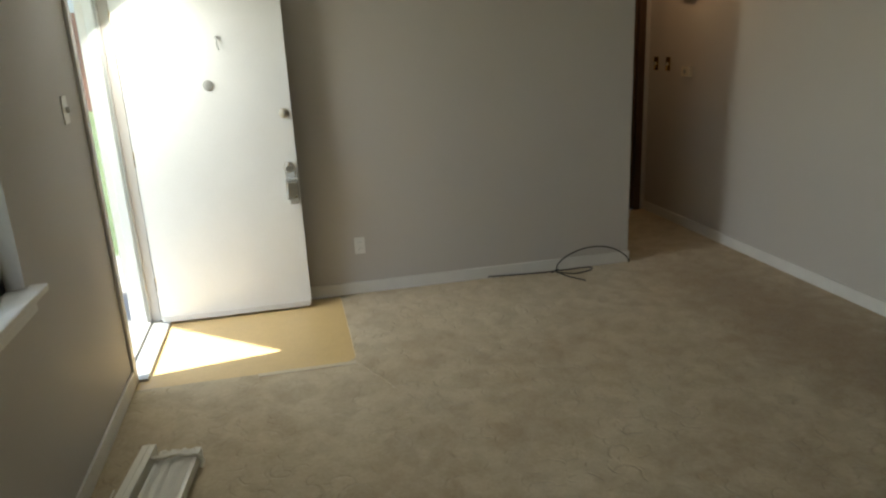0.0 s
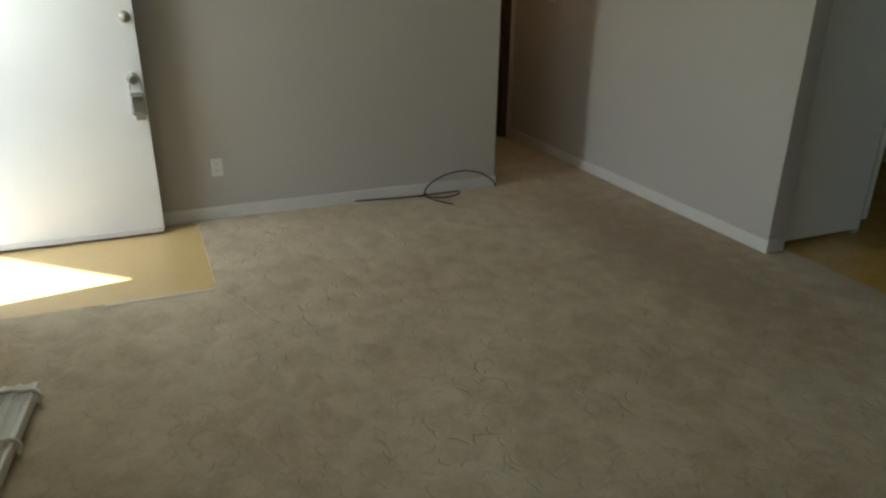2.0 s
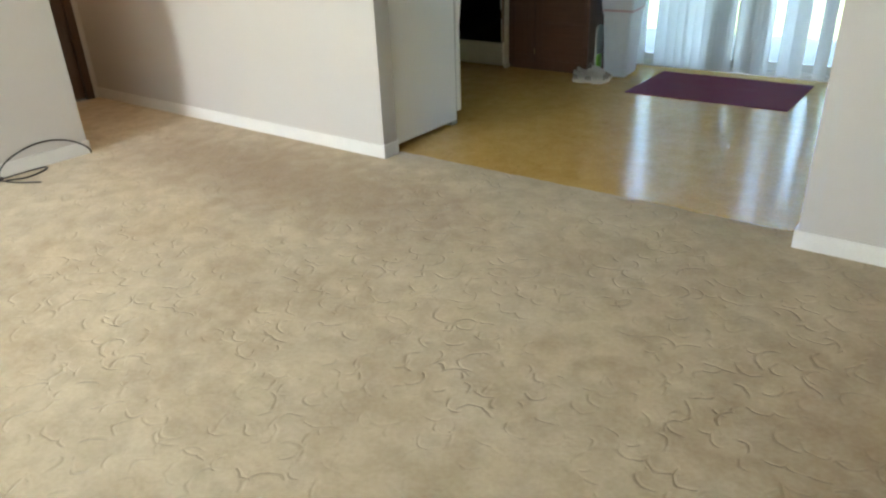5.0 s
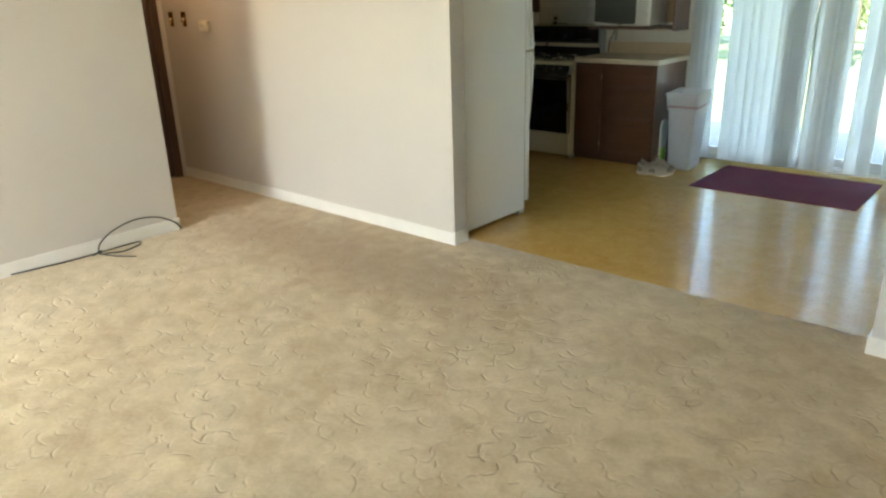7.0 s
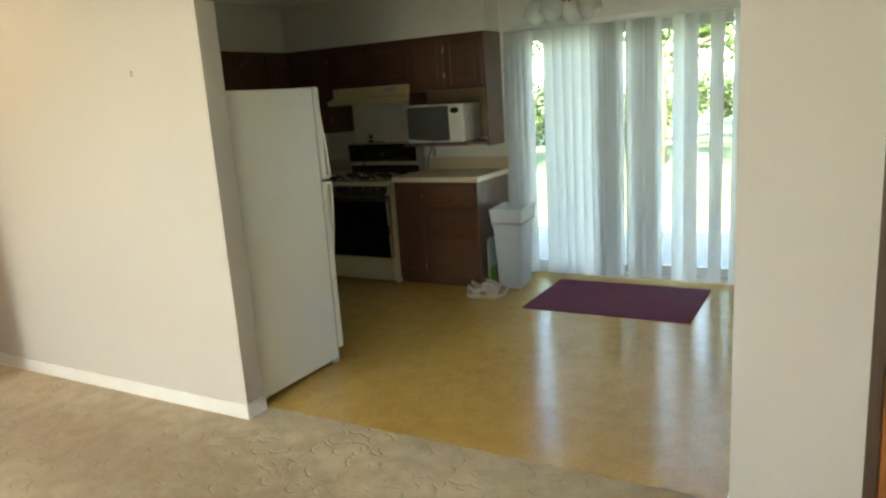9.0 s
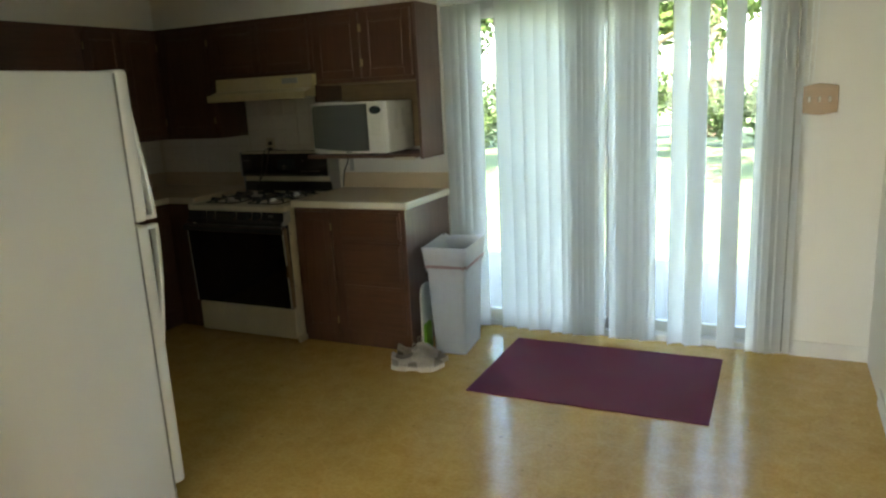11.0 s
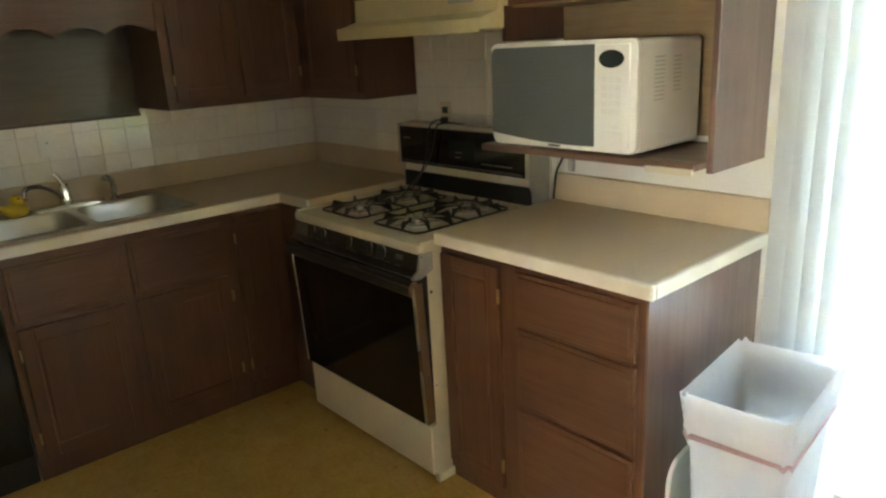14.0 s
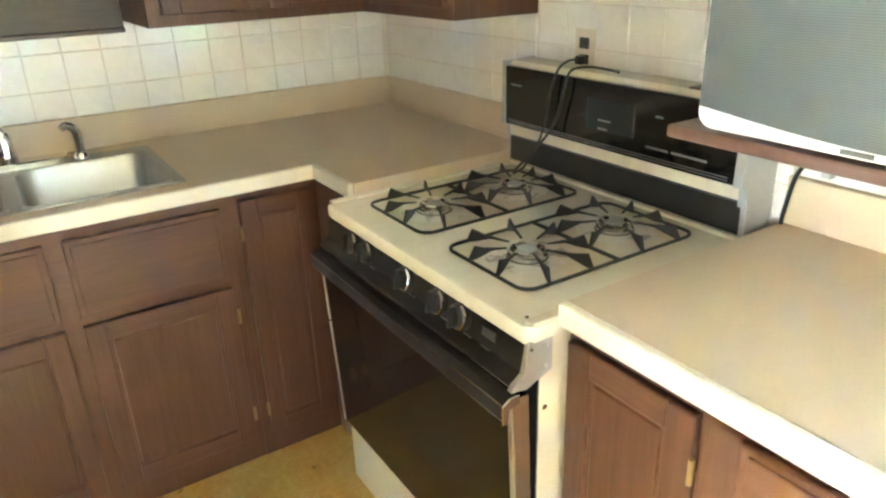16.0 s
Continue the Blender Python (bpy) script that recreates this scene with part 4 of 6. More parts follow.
w3 = thing("worktop", "pale beige laminate worktop with upstand by the glass door", "worktop", at=(-0.3, 2.8, CZ))
part("top", boxes((-0.703, 2.546, CZ - 0.04, 0.08, KN, CZ)), LAMINATE, w3)
part("front_edge", boxes((-0.703, 2.526, CZ - 0.04, 0.098, 2.546, CZ + 0.002), b=0.006), LAMEDGE, w3)
part("side_edge", boxes((0.08, 2.546, CZ - 0.04, 0.098, KN, CZ + 0.002), b=0.006), LAMEDGE, w3)
part("upstand", boxes((-0.703, KN - 0.02, CZ, 0.095, KN, CZ + 0.10), b=0.003), LAMINATE, w3)

# sink
sk = thing("kitchen_sink", "double-bowl stainless steel sink set in the worktop", "sink", at=(-2.0, 1.83, CZ))


def bowl(x0, y0, x1, y1, depth):
    o = bmesh.new()
    rings = []
    for inset, z in ((-0.004, 0.003), (0.006, 0.0), (0.012, -0.02), (0.020, -depth + 0.03), (0.045, -depth)):
        rings.append([o.verts.new((x, y, CZ + z)) for x, y in rounded(x0 + inset, y0 + inset, x1 - inset, y1 - inset, 0.05, 5)])
    n = len(rings[0])
    for r, s in zip(rings, rings[1:]):
        for k in range(n):
            o.faces.new((r[k], r[(k + 1) % n], s[(k + 1) % n], s[k]))
    o.faces.new(rings[-1])
    return o


SM = (SKY0 + SKY1) / 2 - 0.01
rim = boxes((SKX0 - 0.06, SKY0 - 0.015, CZ, SKX0 + 0.012, SKY1 + 0.015, CZ + 0.005), (SKX1 - 0.012, SKY0 - 0.015, CZ, SKX1 + 0.012, SKY1 + 0.015, CZ + 0.005),
            (SKX0, SKY0 - 0.015, CZ, SKX1, SKY0 + 0.012, CZ + 0.005), (SKX0, SKY1 - 0.012, CZ, SKX1, SKY1 + 0.015, CZ + 0.005), (SKX0, SM - 0.014, CZ - 0.004, SKX1, SM + 0.014, CZ + 0.003), b=0.002)
part("rim", rim, SINKSTEEL, sk)
for y0, y1 in ((SKY0 + 0.008, SM - 0.012), (SM + 0.012, SKY1 - 0.008)):
    bw = part("bowl", bowl(SKX0 + 0.006, y0, SKX1 - 0.006, y1, 0.17), SINKSTEEL, sk, smooth=True)
    part("drain", lathe([(0.0, 0.004), (0.03, 0.004), (0.04, 0.0), (0.04, -0.002)], ((SKX0 + SKX1) / 2, (y0 + y1) / 2, CZ - 0.165)), GREYMETAL, bw)

ft = thing("kitchen_faucet", "chrome single-lever faucet with long curved spout", "faucet", at=(-2.25, 1.84, CZ))
part("deck_plate", slab(rounded(-2.285, 1.70, -2.225, 1.99, 0.028), CZ + 0.005, CZ + 0.017), CHROME, ft, smooth=True)
part("valve_body", lathe([(0.026, 0.017), (0.026, 0.04), (0.022, 0.06), (0.022, 0.095), (0.016, 0.105), (0.0, 0.108)], (-2.255, 1.84, CZ)), CHROME, ft, smooth=True)
part("lever", tube([(-2.255, 1.84, CZ + 0.10), (-2.262, 1.828, CZ + 0.125), (-2.265, 1.815, CZ + 0.145)], [0.011, 0.009, 0.010]), CHROME, ft, smooth=True)
part("spout", tube([(-2.24, 1.83, CZ + 0.045), (-2.205, 1.79, CZ + 0.085), (-2.165, 1.74, CZ + 0.115), (-2.135, 1.69, CZ + 0.122), (-2.125, 1.672, CZ + 0.112), (-2.123, 1.668, CZ + 0.092)], 0.0095), CHROME, ft, smooth=True)
sy = thing("side_sprayer", "chrome hooked side sprayer beside the faucet", "sprayer", at=(-2.23, 2.025, CZ))
part("collar", lathe([(0.022, 0.005), (0.020, 0.016), (0.014, 0.022), (0.0, 0.022)], (-2.23, 2.025, CZ)), CHROME, sy, smooth=True)
part("nozzle", tube([(-2.23, 2.025, CZ + 0.02), (-2.23, 2.026, CZ + 0.07), (-2.228, 2.018, CZ + 0.095), (-2.222, 2.000, CZ + 0.105), (-2.216, 1.985, CZ + 0.098)], [0.012, 0.013, 0.014, 0.013, 0.011]), CHROME, sy, smooth=True)
so = thing("soap_bottle", "clear pump soap bottle with a speckled print", "soap bottle", at=(-2.225, 1.50, CZ + 0.005))
part("bottle", lathe([(0.0, 0.0), (0.030, 0.0), (0.033, 0.01), (0.032, 0.08), (0.024, 0.105), (0.013, 0.115), (0.013, 0.125), (0.0, 0.125)], (-2.225, 1.50, CZ + 0.005)), plain("speckled_soap", (0.55, 0.52, 0.40), 0.25, var=0.45, big=45, fine=80), so, smooth=True)
part("pump", lathe([(0.012, 0.125), (0.012, 0.14), (0.004, 0.142), (0.004, 0.165), (0.012, 0.166), (0.012, 0.176), (0.0, 0.178)], (-2.225, 1.50, CZ + 0.005)), WHITEP, so, smooth=True)
yd = thing("rubber_duck", "small bright yellow rubber duck on the sink rim", "rubber duck", at=(-2.225, 1.645, CZ + 0.005))
duck = lathe([(0.0, 0.0), (0.030, 0.0), (0.042, 0.010), (0.046, 0.024), (0.040, 0.038), (0.024, 0.048), (0.0, 0.052)], (0, 0, 0))
bmesh.ops.scale(duck, vec=(0.85, 1.15, 1.0), verts=duck.verts)
for v in duck.verts:
    v.co.z += 0.55 * max(0.0, -v.co.y - 0.024)
bmesh.ops.translate(duck, verts=duck.verts, vec=(-2.225, 1.645, CZ + 0.005))
part("body", duck, YELLOW, yd, smooth=True)
part("head", lathe([(0.0, 0.040), (0.016, 0.044), (0.025, 0.056), (0.026, 0.068), (0.018, 0.082), (0.0, 0.088)], (-2.222, 1.655, CZ + 0.005)), YELLOW, yd, smooth=True)
part("beak", box(-2.214, 1.674, CZ + 0.064, -2.196, 1.694, CZ + 0.072, 0.003), plain("orange_plastic", (0.70, 0.28, 0.03), 0.4), yd, "small orange beak")
part("eye", lathe([(0.0, 0.004), (0.004, 0.002), (0.004, 0.0)], (-2.198, 1.660, CZ + 0.078), n=10, axis="x"), BLACKP, yd)

wp = thing("wall_plate", "blank white wall plate on the tiles above the sink", "wall plate", at=(KW + 0.007, 1.835, 1.164))
part("plate", box(KW + 0.007, 1.800, 1.107, KW + 0.013, 1.870, 1.221, 0.002), WHITEP, wp)
part("screw", lathe([(0.005, 0.0), (0.004, 0.0015), (0.0, 0.002)], (KW + 0.013, 1.835, 1.164), n=10, axis="x"), GREYMETAL, wp)

# ---- stove ----
sv = thing("gas_stove", "almond gas stove with black glass oven door", "stove", at=(-1.1, 2.8, 0))
X0, X1, SF, SZ = -1.492, -0.708, 2.50, 0.868
part("body", box(X0 + 0.004, SF, 0.02, X1 - 0.004, KN - 0.025, SZ - 0.03, 0.003), ENAMEL, sv)
top = slab(rounded(X0, SF - 0.030, X1, 3.07, 0.018), SZ - 0.036, SZ, 0.009)
part("cooktop", top, ENAMEL, sv, smooth=True)
part("cooktop_rim", boxes((X0, SF - 0.02, SZ - 0.001, X0 + 0.022, 3.06, SZ + 0.006), (X1 - 0.022, SF - 0.02, SZ - 0.001, X1, 3.06, SZ + 0.006), (X0, 3.04, SZ - 0.001, X1, 3.065, SZ + 0.008), b=0.003), ENAMEL, sv)
part("storage_drawer", box(X0 + 0.002, SF - 0.024, 0.02, X1 - 0.002, SF + 0.01, 0.215, 0.006), ENAMEL, sv, "almond storage drawer below the oven")
part("oven_frame", box(X0 + 0.03, SF - 0.003, 0.225, X1 - 0.006, SF + 0.002, 0.757, 0.001), BLACKP, sv, "black oven frame behind the door")


def ajar(bm):
    """Leans the oven door out at its top, as it no longer closes."""
    bmesh.ops.rotate(bm, verts=bm.verts, cent=(0, SF - 0.004, 0.225), matrix=Matrix.Rotation(radians(2.4), 3, "X"))
    return bm


od = part("oven_door", ajar(box(X0 + 0.004, SF - 0.038, 0.225, X1 - 0.004, SF - 0.004, 0.744, 0.004)), BLACKG, sv, "black glass oven door, slightly ajar")
for xa, xb in ((X1 - 0.014, X1 - 0.003), (X0 + 0.003, X0 + 0.010)):
    part("door_edge", ajar(box(xa, SF - 0.041, 0.23, xb, SF - 0.036, 0.738, 0.001)), STEEL, od, "thin chrome edge strip")
part("foot_flange", box(X1 - 0.004, SF - 0.02, 0.0, X1 + 0.022, SF + 0.058, 0.035, 0.006), ENAMEL, sv)
part("door_side", ajar(box(X1 - 0.0045, SF - 0.037, 0.228, X1 - 0.001, SF - 0.004, 0.742, 0.001)), BRONZE, od, "bronze-coloured side of the oven door")
part("side_screw", lathe([(0.005, 0.0), (0.0045, 0.002), (0.0, 0.003)], (X1 - 0.003, SF - 0.020, 0.40), n=10, axis="x"), CHROME, od)
hb = slab([(SF - 0.062, 0.716), (SF - 0.061, 0.744), (SF - 0.047, 0.753), (SF - 0.03, 0.753), (SF - 0.03, 0.742), (SF - 0.050, 0.738), (SF - 0.056, 0.716)], X0 - 0.004, X1 + 0.002, plane="yz")
part("door_handle", ajar(hb), BLACKP, od, "black lipped handle across the door")
part("handle_trim", ajar(box(X0 - 0.004, SF - 0.0635, 0.714, X1 + 0.002, SF - 0.0615, 0.7165, 0.0008)), CHROME, od)
part("handle_trim", ajar(box(X0 - 0.004, SF - 0.062, 0.744, X1 + 0.002, SF - 0.060, 0.7465, 0.0008)), CHROME, od)
part("handle_end", ajar(slab([(SF - 0.065, 0.710), (SF - 0.064, 0.746), (SF - 0.048, 0.756), (SF - 0.028, 0.756), (SF - 0.028, 0.741), (SF - 0.050, 0.736), (SF - 0.055, 0.710)], X1 + 0.002, X1 + 0.006, plane="yz")), CHROME, od)
for sz in (0.70, 0.36):
    part("body_screw", lathe([(0.006, 0.0), (0.005, 0.002), (0.0, 0.0035)], (X1 - 0.0045, SF + 0.012, sz), n=12, axis="x"), CHROME, sv)
part("cooktop_screw", lathe([(0.004, 0.0), (0.003, 0.002), (0.0, 0.0025)], (X1 - 0.035, SF - 0.004, SZ - 0.0005), n=10), BLACKP, sv)
cp = slab([(SF - 0.058, 0.763), (SF - 0.055, 0.768), (SF - 0.032, 0.782), (SF - 0.022, 0.838), (SF + 0.02, 0.838), (SF + 0.02, 0.758), (SF - 0.04, 0.758)], X0 + 0.002, X1 - 0.012, plane="yz")
cpo = part("control_panel", cp, BLACKP, sv, "black sloping control panel with knobs")
part("panel_end", slab([(SF - 0.063, 0.759), (SF - 0.058, 0.769), (SF - 0.036, 0.784), (SF - 0.026, 0.842), (SF + 0.024, 0.842), (SF + 0.024, 0.776), (SF - 0.03, 0.754)], X1 - 0.012, X1 - 0.001, plane="yz"), GREYMETAL, sv, "grey metal panel end cap")
part("panel_trim", box(X0, SF - 0.060, 0.7625, X1 - 0.01, SF - 0.057, 0.7655, 0.0008), CHROME, cpo)
slope = math.atan2(0.010, 0.056)
for kx in (-1.345, -1.272, -1.100, -0.975, -0.900):
    km = Matrix.Translation((kx, SF - 0.028, 0.811)) @ Matrix.Rotation(radians(90) - slope, 4, "X")
    o = lathe([(0.028, 0.0), (0.028, 0.003), (0.0245, 0.005), (0.022, 0.018), (0.018, 0.022), (0.0, 0.023)], n=20)
    bmesh.ops.transform(o, matrix=km, verts=o.verts)
    kn = part("knob", o, BLACKP, cpo, smooth=True)
    part("knob_grip", box(-0.004, -0.021, 0.020, 0.004, 0.021, 0.032, 0.0015, m=km), BLACKP, kn)
    part("chrome_arc", tube([km @ Vector((0.0245 * math.cos(q), 0.0245 * math.sin(q), 0.012)) for q in np.linspace(-1.5, 1.2, 11)], 0.0032, n=6, smooth_path=False), CHROME, kn, smooth=True)
o = box(-0.020, -0.009, 0.001, 0.020, 0.009, 0.003, 0.0005, m=Matrix.Translation((-0.815, SF - 0.028, 0.811)) @ Matrix.Rotation(radians(90) - slope, 4, "X"))
part("rating_label", o, DIMPRINT, cpo)
lm = Matrix.Translation((-0.815, SF - 0.028, 0.811)) @ Matrix.Rotation(radians(90) - slope, 4, "X")
for q in (-0.006, -0.002, 0.002, 0.006):
    part("print_bar", box(-0.017, q - 0.0008, 0.003, 0.017, q + 0.0008, 0.0034, m=lm), GREYPRINT, cpo)
for kx in (-1.345, -1.272, -1.100, -0.975, -0.900, -0.845):
    part("print_bar", box(kx + 0.010, -0.0308, 0.0, kx + 0.036, -0.0290, 0.0012, m=Matrix.Translation((0, SF - 0.028, 0.811)) @ Matrix.Rotation(radians(90) - slope, 4, "X")), GREYPRINT, cpo)
for py, pz in ((SF - 0.022, 0.828), (SF + 0.012, 0.826), (SF + 0.010, 0.786)):
    part("end_screw", lathe([(0.0035, 0.0), (0.003, 0.0015), (0.0, 0.002)], (X1 - 0.001, py, pz), n=8, axis="x"), STEEL, sv)


def burner(cx, cy, parent):
    w = part("burner_well", lathe([(0.084, 0.0015), (0.070, 0.002), (0.052, 0.0015), (0.050, 0.0012), (0.0, 0.0012)], (cx, cy, SZ), n=28), plain("pale_drip_pan", (0.62, 0.57, 0.46), 0.3, 0.2, var=0.15, big=20), parent, smooth=True)
    # Black disc painted in for the dark of the open hole around the head.
    part("burner_gap", lathe([(0.043, 0.0014), (0.042, 0.0022), (0.0, 0.0022)], (cx, cy, SZ), n=24), BLACKP, w, smooth=True)
    part("burner_head", lathe([(0.040, 0.002), (0.040, 0.009), (0.036, 0.011), (0.035, 0.019), (0.030, 0.022), (0.024, 0.017), (0.0, 0.016)], (cx, cy, SZ), n=24), CHROME, w, smooth=True)
    part("burner_cap", lathe([(0.021, 0.0165), (0.019, 0.020), (0.0, 0.0205)], (cx, cy, SZ), n=20), GREYMETAL, w, smooth=True)


def grate(cx, parent):
    """One long cast-iron grate over a front and a back burner, with fins that reach for each."""
    hx, y0, y1, z = 0.130, 2.545, 3.000, SZ + 0.006
    ring = [(cx + u, y) for u, y in rounded(-hx, y0, hx, y1, 0.03, 4)]
    pts = [(x, y, z) for x, y in ring]
    g = part("grate", tube(pts + [pts[0]], 0.0038, n=8, smooth_path=False), IRON, parent, "black cast-iron pan grate", smooth=True)
    part("grate_bar", box(cx - hx, 2.7725, z - 0.003, cx + hx, 2.7785, z + 0.005, 0.002), IRON, g)
    for by, lo, hi in ((2.655, y0, 2.775), (2.897, 2.775, y1)):
        for k in range(8):
            a = 2 * math.pi * (k + 0.5) / 8
            ux, uy = math.cos(a), math.sin(a)
            reach = min(hx / max(1e-6, abs(ux)), ((hi - by) if uy > 0 else (by - lo)) / max(1e-6, abs(uy)))
            r0 = 0.041
            o = slab([(r0, 0.019), (reach * 0.72, 0.023), (reach - 0.012, 0.029), (reach, 0.003), (reach, -0.003), (reach - 0.02, 0.003), (reach * 0.6, 0.016), (r0, 0.0165)], -0.0026, 0.0026, 0.0008, plane="xz")
            bmesh.ops.transform(o, matrix=Matrix.Translation((cx, by, z)) @ Matrix.Rotation(a, 4, "Z"), verts=o.verts)
            part("grate_fin", o, IRON, g)


for cx in (-1.28, -0.936):
    for cy in (2.655, 2.897):
        burner(cx, cy, sv)
    grate(cx, sv)

bg = part("backguard", slab([(3.06, SZ - 0.02), (3.055, 0.99), (3.042, 1.0), (3.045, 1.145), (3.052, 1.155), (3.13, 1.155), (3.13, SZ - 0.02)], X0 + 0.004, X1 - 0.03, plane="yz"), ENAMEL, sv, "almond raised back panel")
bp = part("back_panel", box(X0 + 0.006, 3.028, 0.985, X1 - 0.042, 3.043, 1.142, 0.003), BLACKG, bg, "black glass clock panel")
part("lower_band", box(X0 + 0.006, 3.046, SZ + 0.012, X1 - 0.034, 3.058, 0.948, 0.001), BLACKP, bg, "black lower band")
part("end_cap", slab([(3.05, SZ - 0.01), (3.044, 0.98), (3.022, 0.985), (3.026, 1.155), (3.132, 1.158), (3.132, SZ - 0.01)], X1 - 0.042, X1 - 0.022, plane="yz"), GREYMETAL, bg, "grey metal end cap")
part("end_cap", slab([(3.05, SZ - 0.01), (3.044, 0.98), (3.022, 0.985), (3.026, 1.155), (3.132, 1.158), (3.132, SZ - 0.01)], X0 - 0.004, X0 + 0.006, plane="yz"), GREYMETAL, bg)
part("clock_window", box(-1.17, 3.0262, 1.03, -1.02, 3.0285, 1.105, 0.0005), DARKPRINT, bg)
for x0, x1, z in ((-1.46, -1.415, 1.095), (-1.13, -1.09, 1.055), (-1.13, -1.10, 1.035), (-0.98, -0.92, 1.02), (-0.91, -0.82, 1.02), (-0.96, -0.94, 1.09)):
    part("print_bar", box(x0, 3.0258, z - 0.002, x1, 3.0282, z + 0.002), GREYPRINT, bg)
part("vent_slots", boxes(*[(X0 + 0.02, 3.0262, 0.992 + k * 0.006, X1 - 0.06, 3.0285, 0.9935 + k * 0.006) for k in range(2)]), GREYPRINT, bg)
part("glued_cap", box(-0.90, 3.05, 1.155, -0.85, 3.085, 1.159, 0.001), BROWN, bg)

# cord hanging from the stove outlet over the panel onto the cooktop
oc = outlet("stove_outlet", "ivory outlet with dark sockets on the tiled wall", (-1.30, KN - 0.008, 1.185), "-y", plate=IVORY, hole=BLACKP)
cordt = thing("power_cord", "black power cord looped over the stove's back panel", "cord", at=(-1.25, 3.05, 1.16))
part("cord", tube([(-1.30, KN - 0.016, 1.165), (-1.30, 3.10, 1.168), (-1.28, 3.06, 1.170), (-1.27, 3.022, 1.155), (-1.285, 3.012, 1.10), (-1.30, 3.010, 1.02), (-1.318, 2.995, 0.95), (-1.325, 2.96, 0.905), (-1.315, 2.92, 0.899)], 0.0032), CABLE, cordt, smooth=True)
part("cord_return", tube([(-1.31, 2.915, 0.905), (-1.30, 2.975, 0.955), (-1.265, 3.008, 1.02), (-1.235, 3.012, 1.11), (-1.225, 3.022, 1.157), (-1.20, 3.055, 1.166), (-1.16, 3.085, 1.160), (-1.12, 3.075, 1.160)], 0.0032), CABLE, cordt, smooth=True)
part("plug", box(-1.312, KN - 0.036, 1.153, -1.288, KN - 0.0175, 1.176, 0.004), CABLE, cordt)
mcord = thing("power_cord", "dark cord behind the side worktop and shelf", "cord", at=(-0.66, 3.11, 0.9))
part("cord", tube([(-0.63, 3.10, 1.13), (-0.64, 3.105, 1.07), (-0.675, 3.11, 1.01), (-0.69, 3.112, 0.93), (-0.69, 3.11, 0.905)], 0.0045), CABLE, mcord, smooth=True)

# ---- range hood ----
rh = thing("range_hood", "almond range hood with a small switch panel", "range hood", at=(-1.08, 2.95, 1.52))
part("canopy", slab([(2.735, 1.518), (2.735, 1.548), (2.82, 1.575), (2.825, 1.655), (KN, 1.655), (KN, 1.518)], -1.452, -0.672, plane="yz"), HOODP, rh)
part("lip", box(-1.455, 2.728, 1.508, -0.669, 2.738, 1.552, 0.002), HOODP, rh)
part("switch_panel", box(-0.90, 2.816, 1.605, -0.78, 2.822, 1.638, 0.001), GREYMETAL, rh, "dark slotted switch panel")
part("filter", box(-1.40, 2.80, 1.512, -0.72, 3.10, 1.519), GREYMETAL, rh)

# ---- upper cabinets ----
UF, UL, UT, UB = 2.87, -2.0, 2.020, 1.268
u1 = thing("upper_cabinet", "dark brown upper cabinet with two doors on the sink wall", "cabinet", "upper cabinets", at=(-2.2, 2.6, UB))
part("body", boxes((KW, 2.235, UB, UL, KN, UT)), CAB, u1)
panel_door(2.27, UB + 0.03, 2.555, UT - 0.03, UL, 1, "y", u1, hinge="low")
panel_door(2.575, UB + 0.03, 2.855, UT - 0.03, UL, 1, "y", u1, hinge="high")
u2 = thing("upper_cabinet", "dark brown upper cabinet with one door beside the hood", "cabinet", "upper cabinets", at=(-1.75, 3.0, UB))
part("body", box(UL, UF, UB, -1.498, KN, UT, 0.002), CAB, u2)
panel_door(-1.93, UB + 0.03, -1.525, UT - 0.03, UF, -1, "x", u2, hinge="high")
u3 = thing("upper_cabinet", "short dark brown cabinet above the range hood", "cabinet", "upper cabinets", at=(-1.08, 3.0, 1.66))
part("body", box(-1.496, UF, 1.658, -0.682, KN, UT, 0.002), CAB, u3)
panel_door(-1.47, 1.68, -1.10, UT - 0.03, UF, -1, "x", u3, mat=CABH)
panel_door(-1.08, 1.68, -0.71, UT - 0.03, UF, -1, "x", u3, mat=CABH)
u4 = thing("upper_cabinet", "dark brown upper cabinet with an open niche below", "cabinet", "upper cabinets", at=(-0.31, 3.0, 1.116))
part("body", box(-0.680, UF, 1.585, 0.042, KN, UT, 0.002), CAB, u4)
panel_door(-0.66, 1.61, -0.33, UT - 0.03, UF, -1, "x", u4, hinge="high")
panel_door(-0.31, 1.61, 0.02, UT - 0.03, UF, -1, "x", u4, hinge="low")
part("side_panel", box(0.043, 2.85, 1.116, 0.062, KN, UT, 0.002), CABEND, u4, "satin wood side panel, colour lightened for the door's light")
part("side_panel", box(-0.682, 2.85, 1.475, -0.664, KN, 1.585, 0.002), CAB, u4)
part("niche_lining", boxes((-0.66, 2.88, 1.578, 0.04, KN, 1.584), (-0.662, KN - 0.014, 1.17, 0.04, KN - 0.004, 1.578)), CABIN, u4, "tan wooden lining of the niche")
u5 = thing("upper_cabinet", "dark brown upper cabinet beyond the sink", "cabinet", "upper cabinets", at=(-2.2, 1.1, UB))
part("body", box(KW, 0.95, UB, UL, 1.475, UT, 0.002), CAB, u5)
panel_door(0.98, UB + 0.03, 1.445, UT - 0.03, UL, 1, "y", u5, hinge="low")

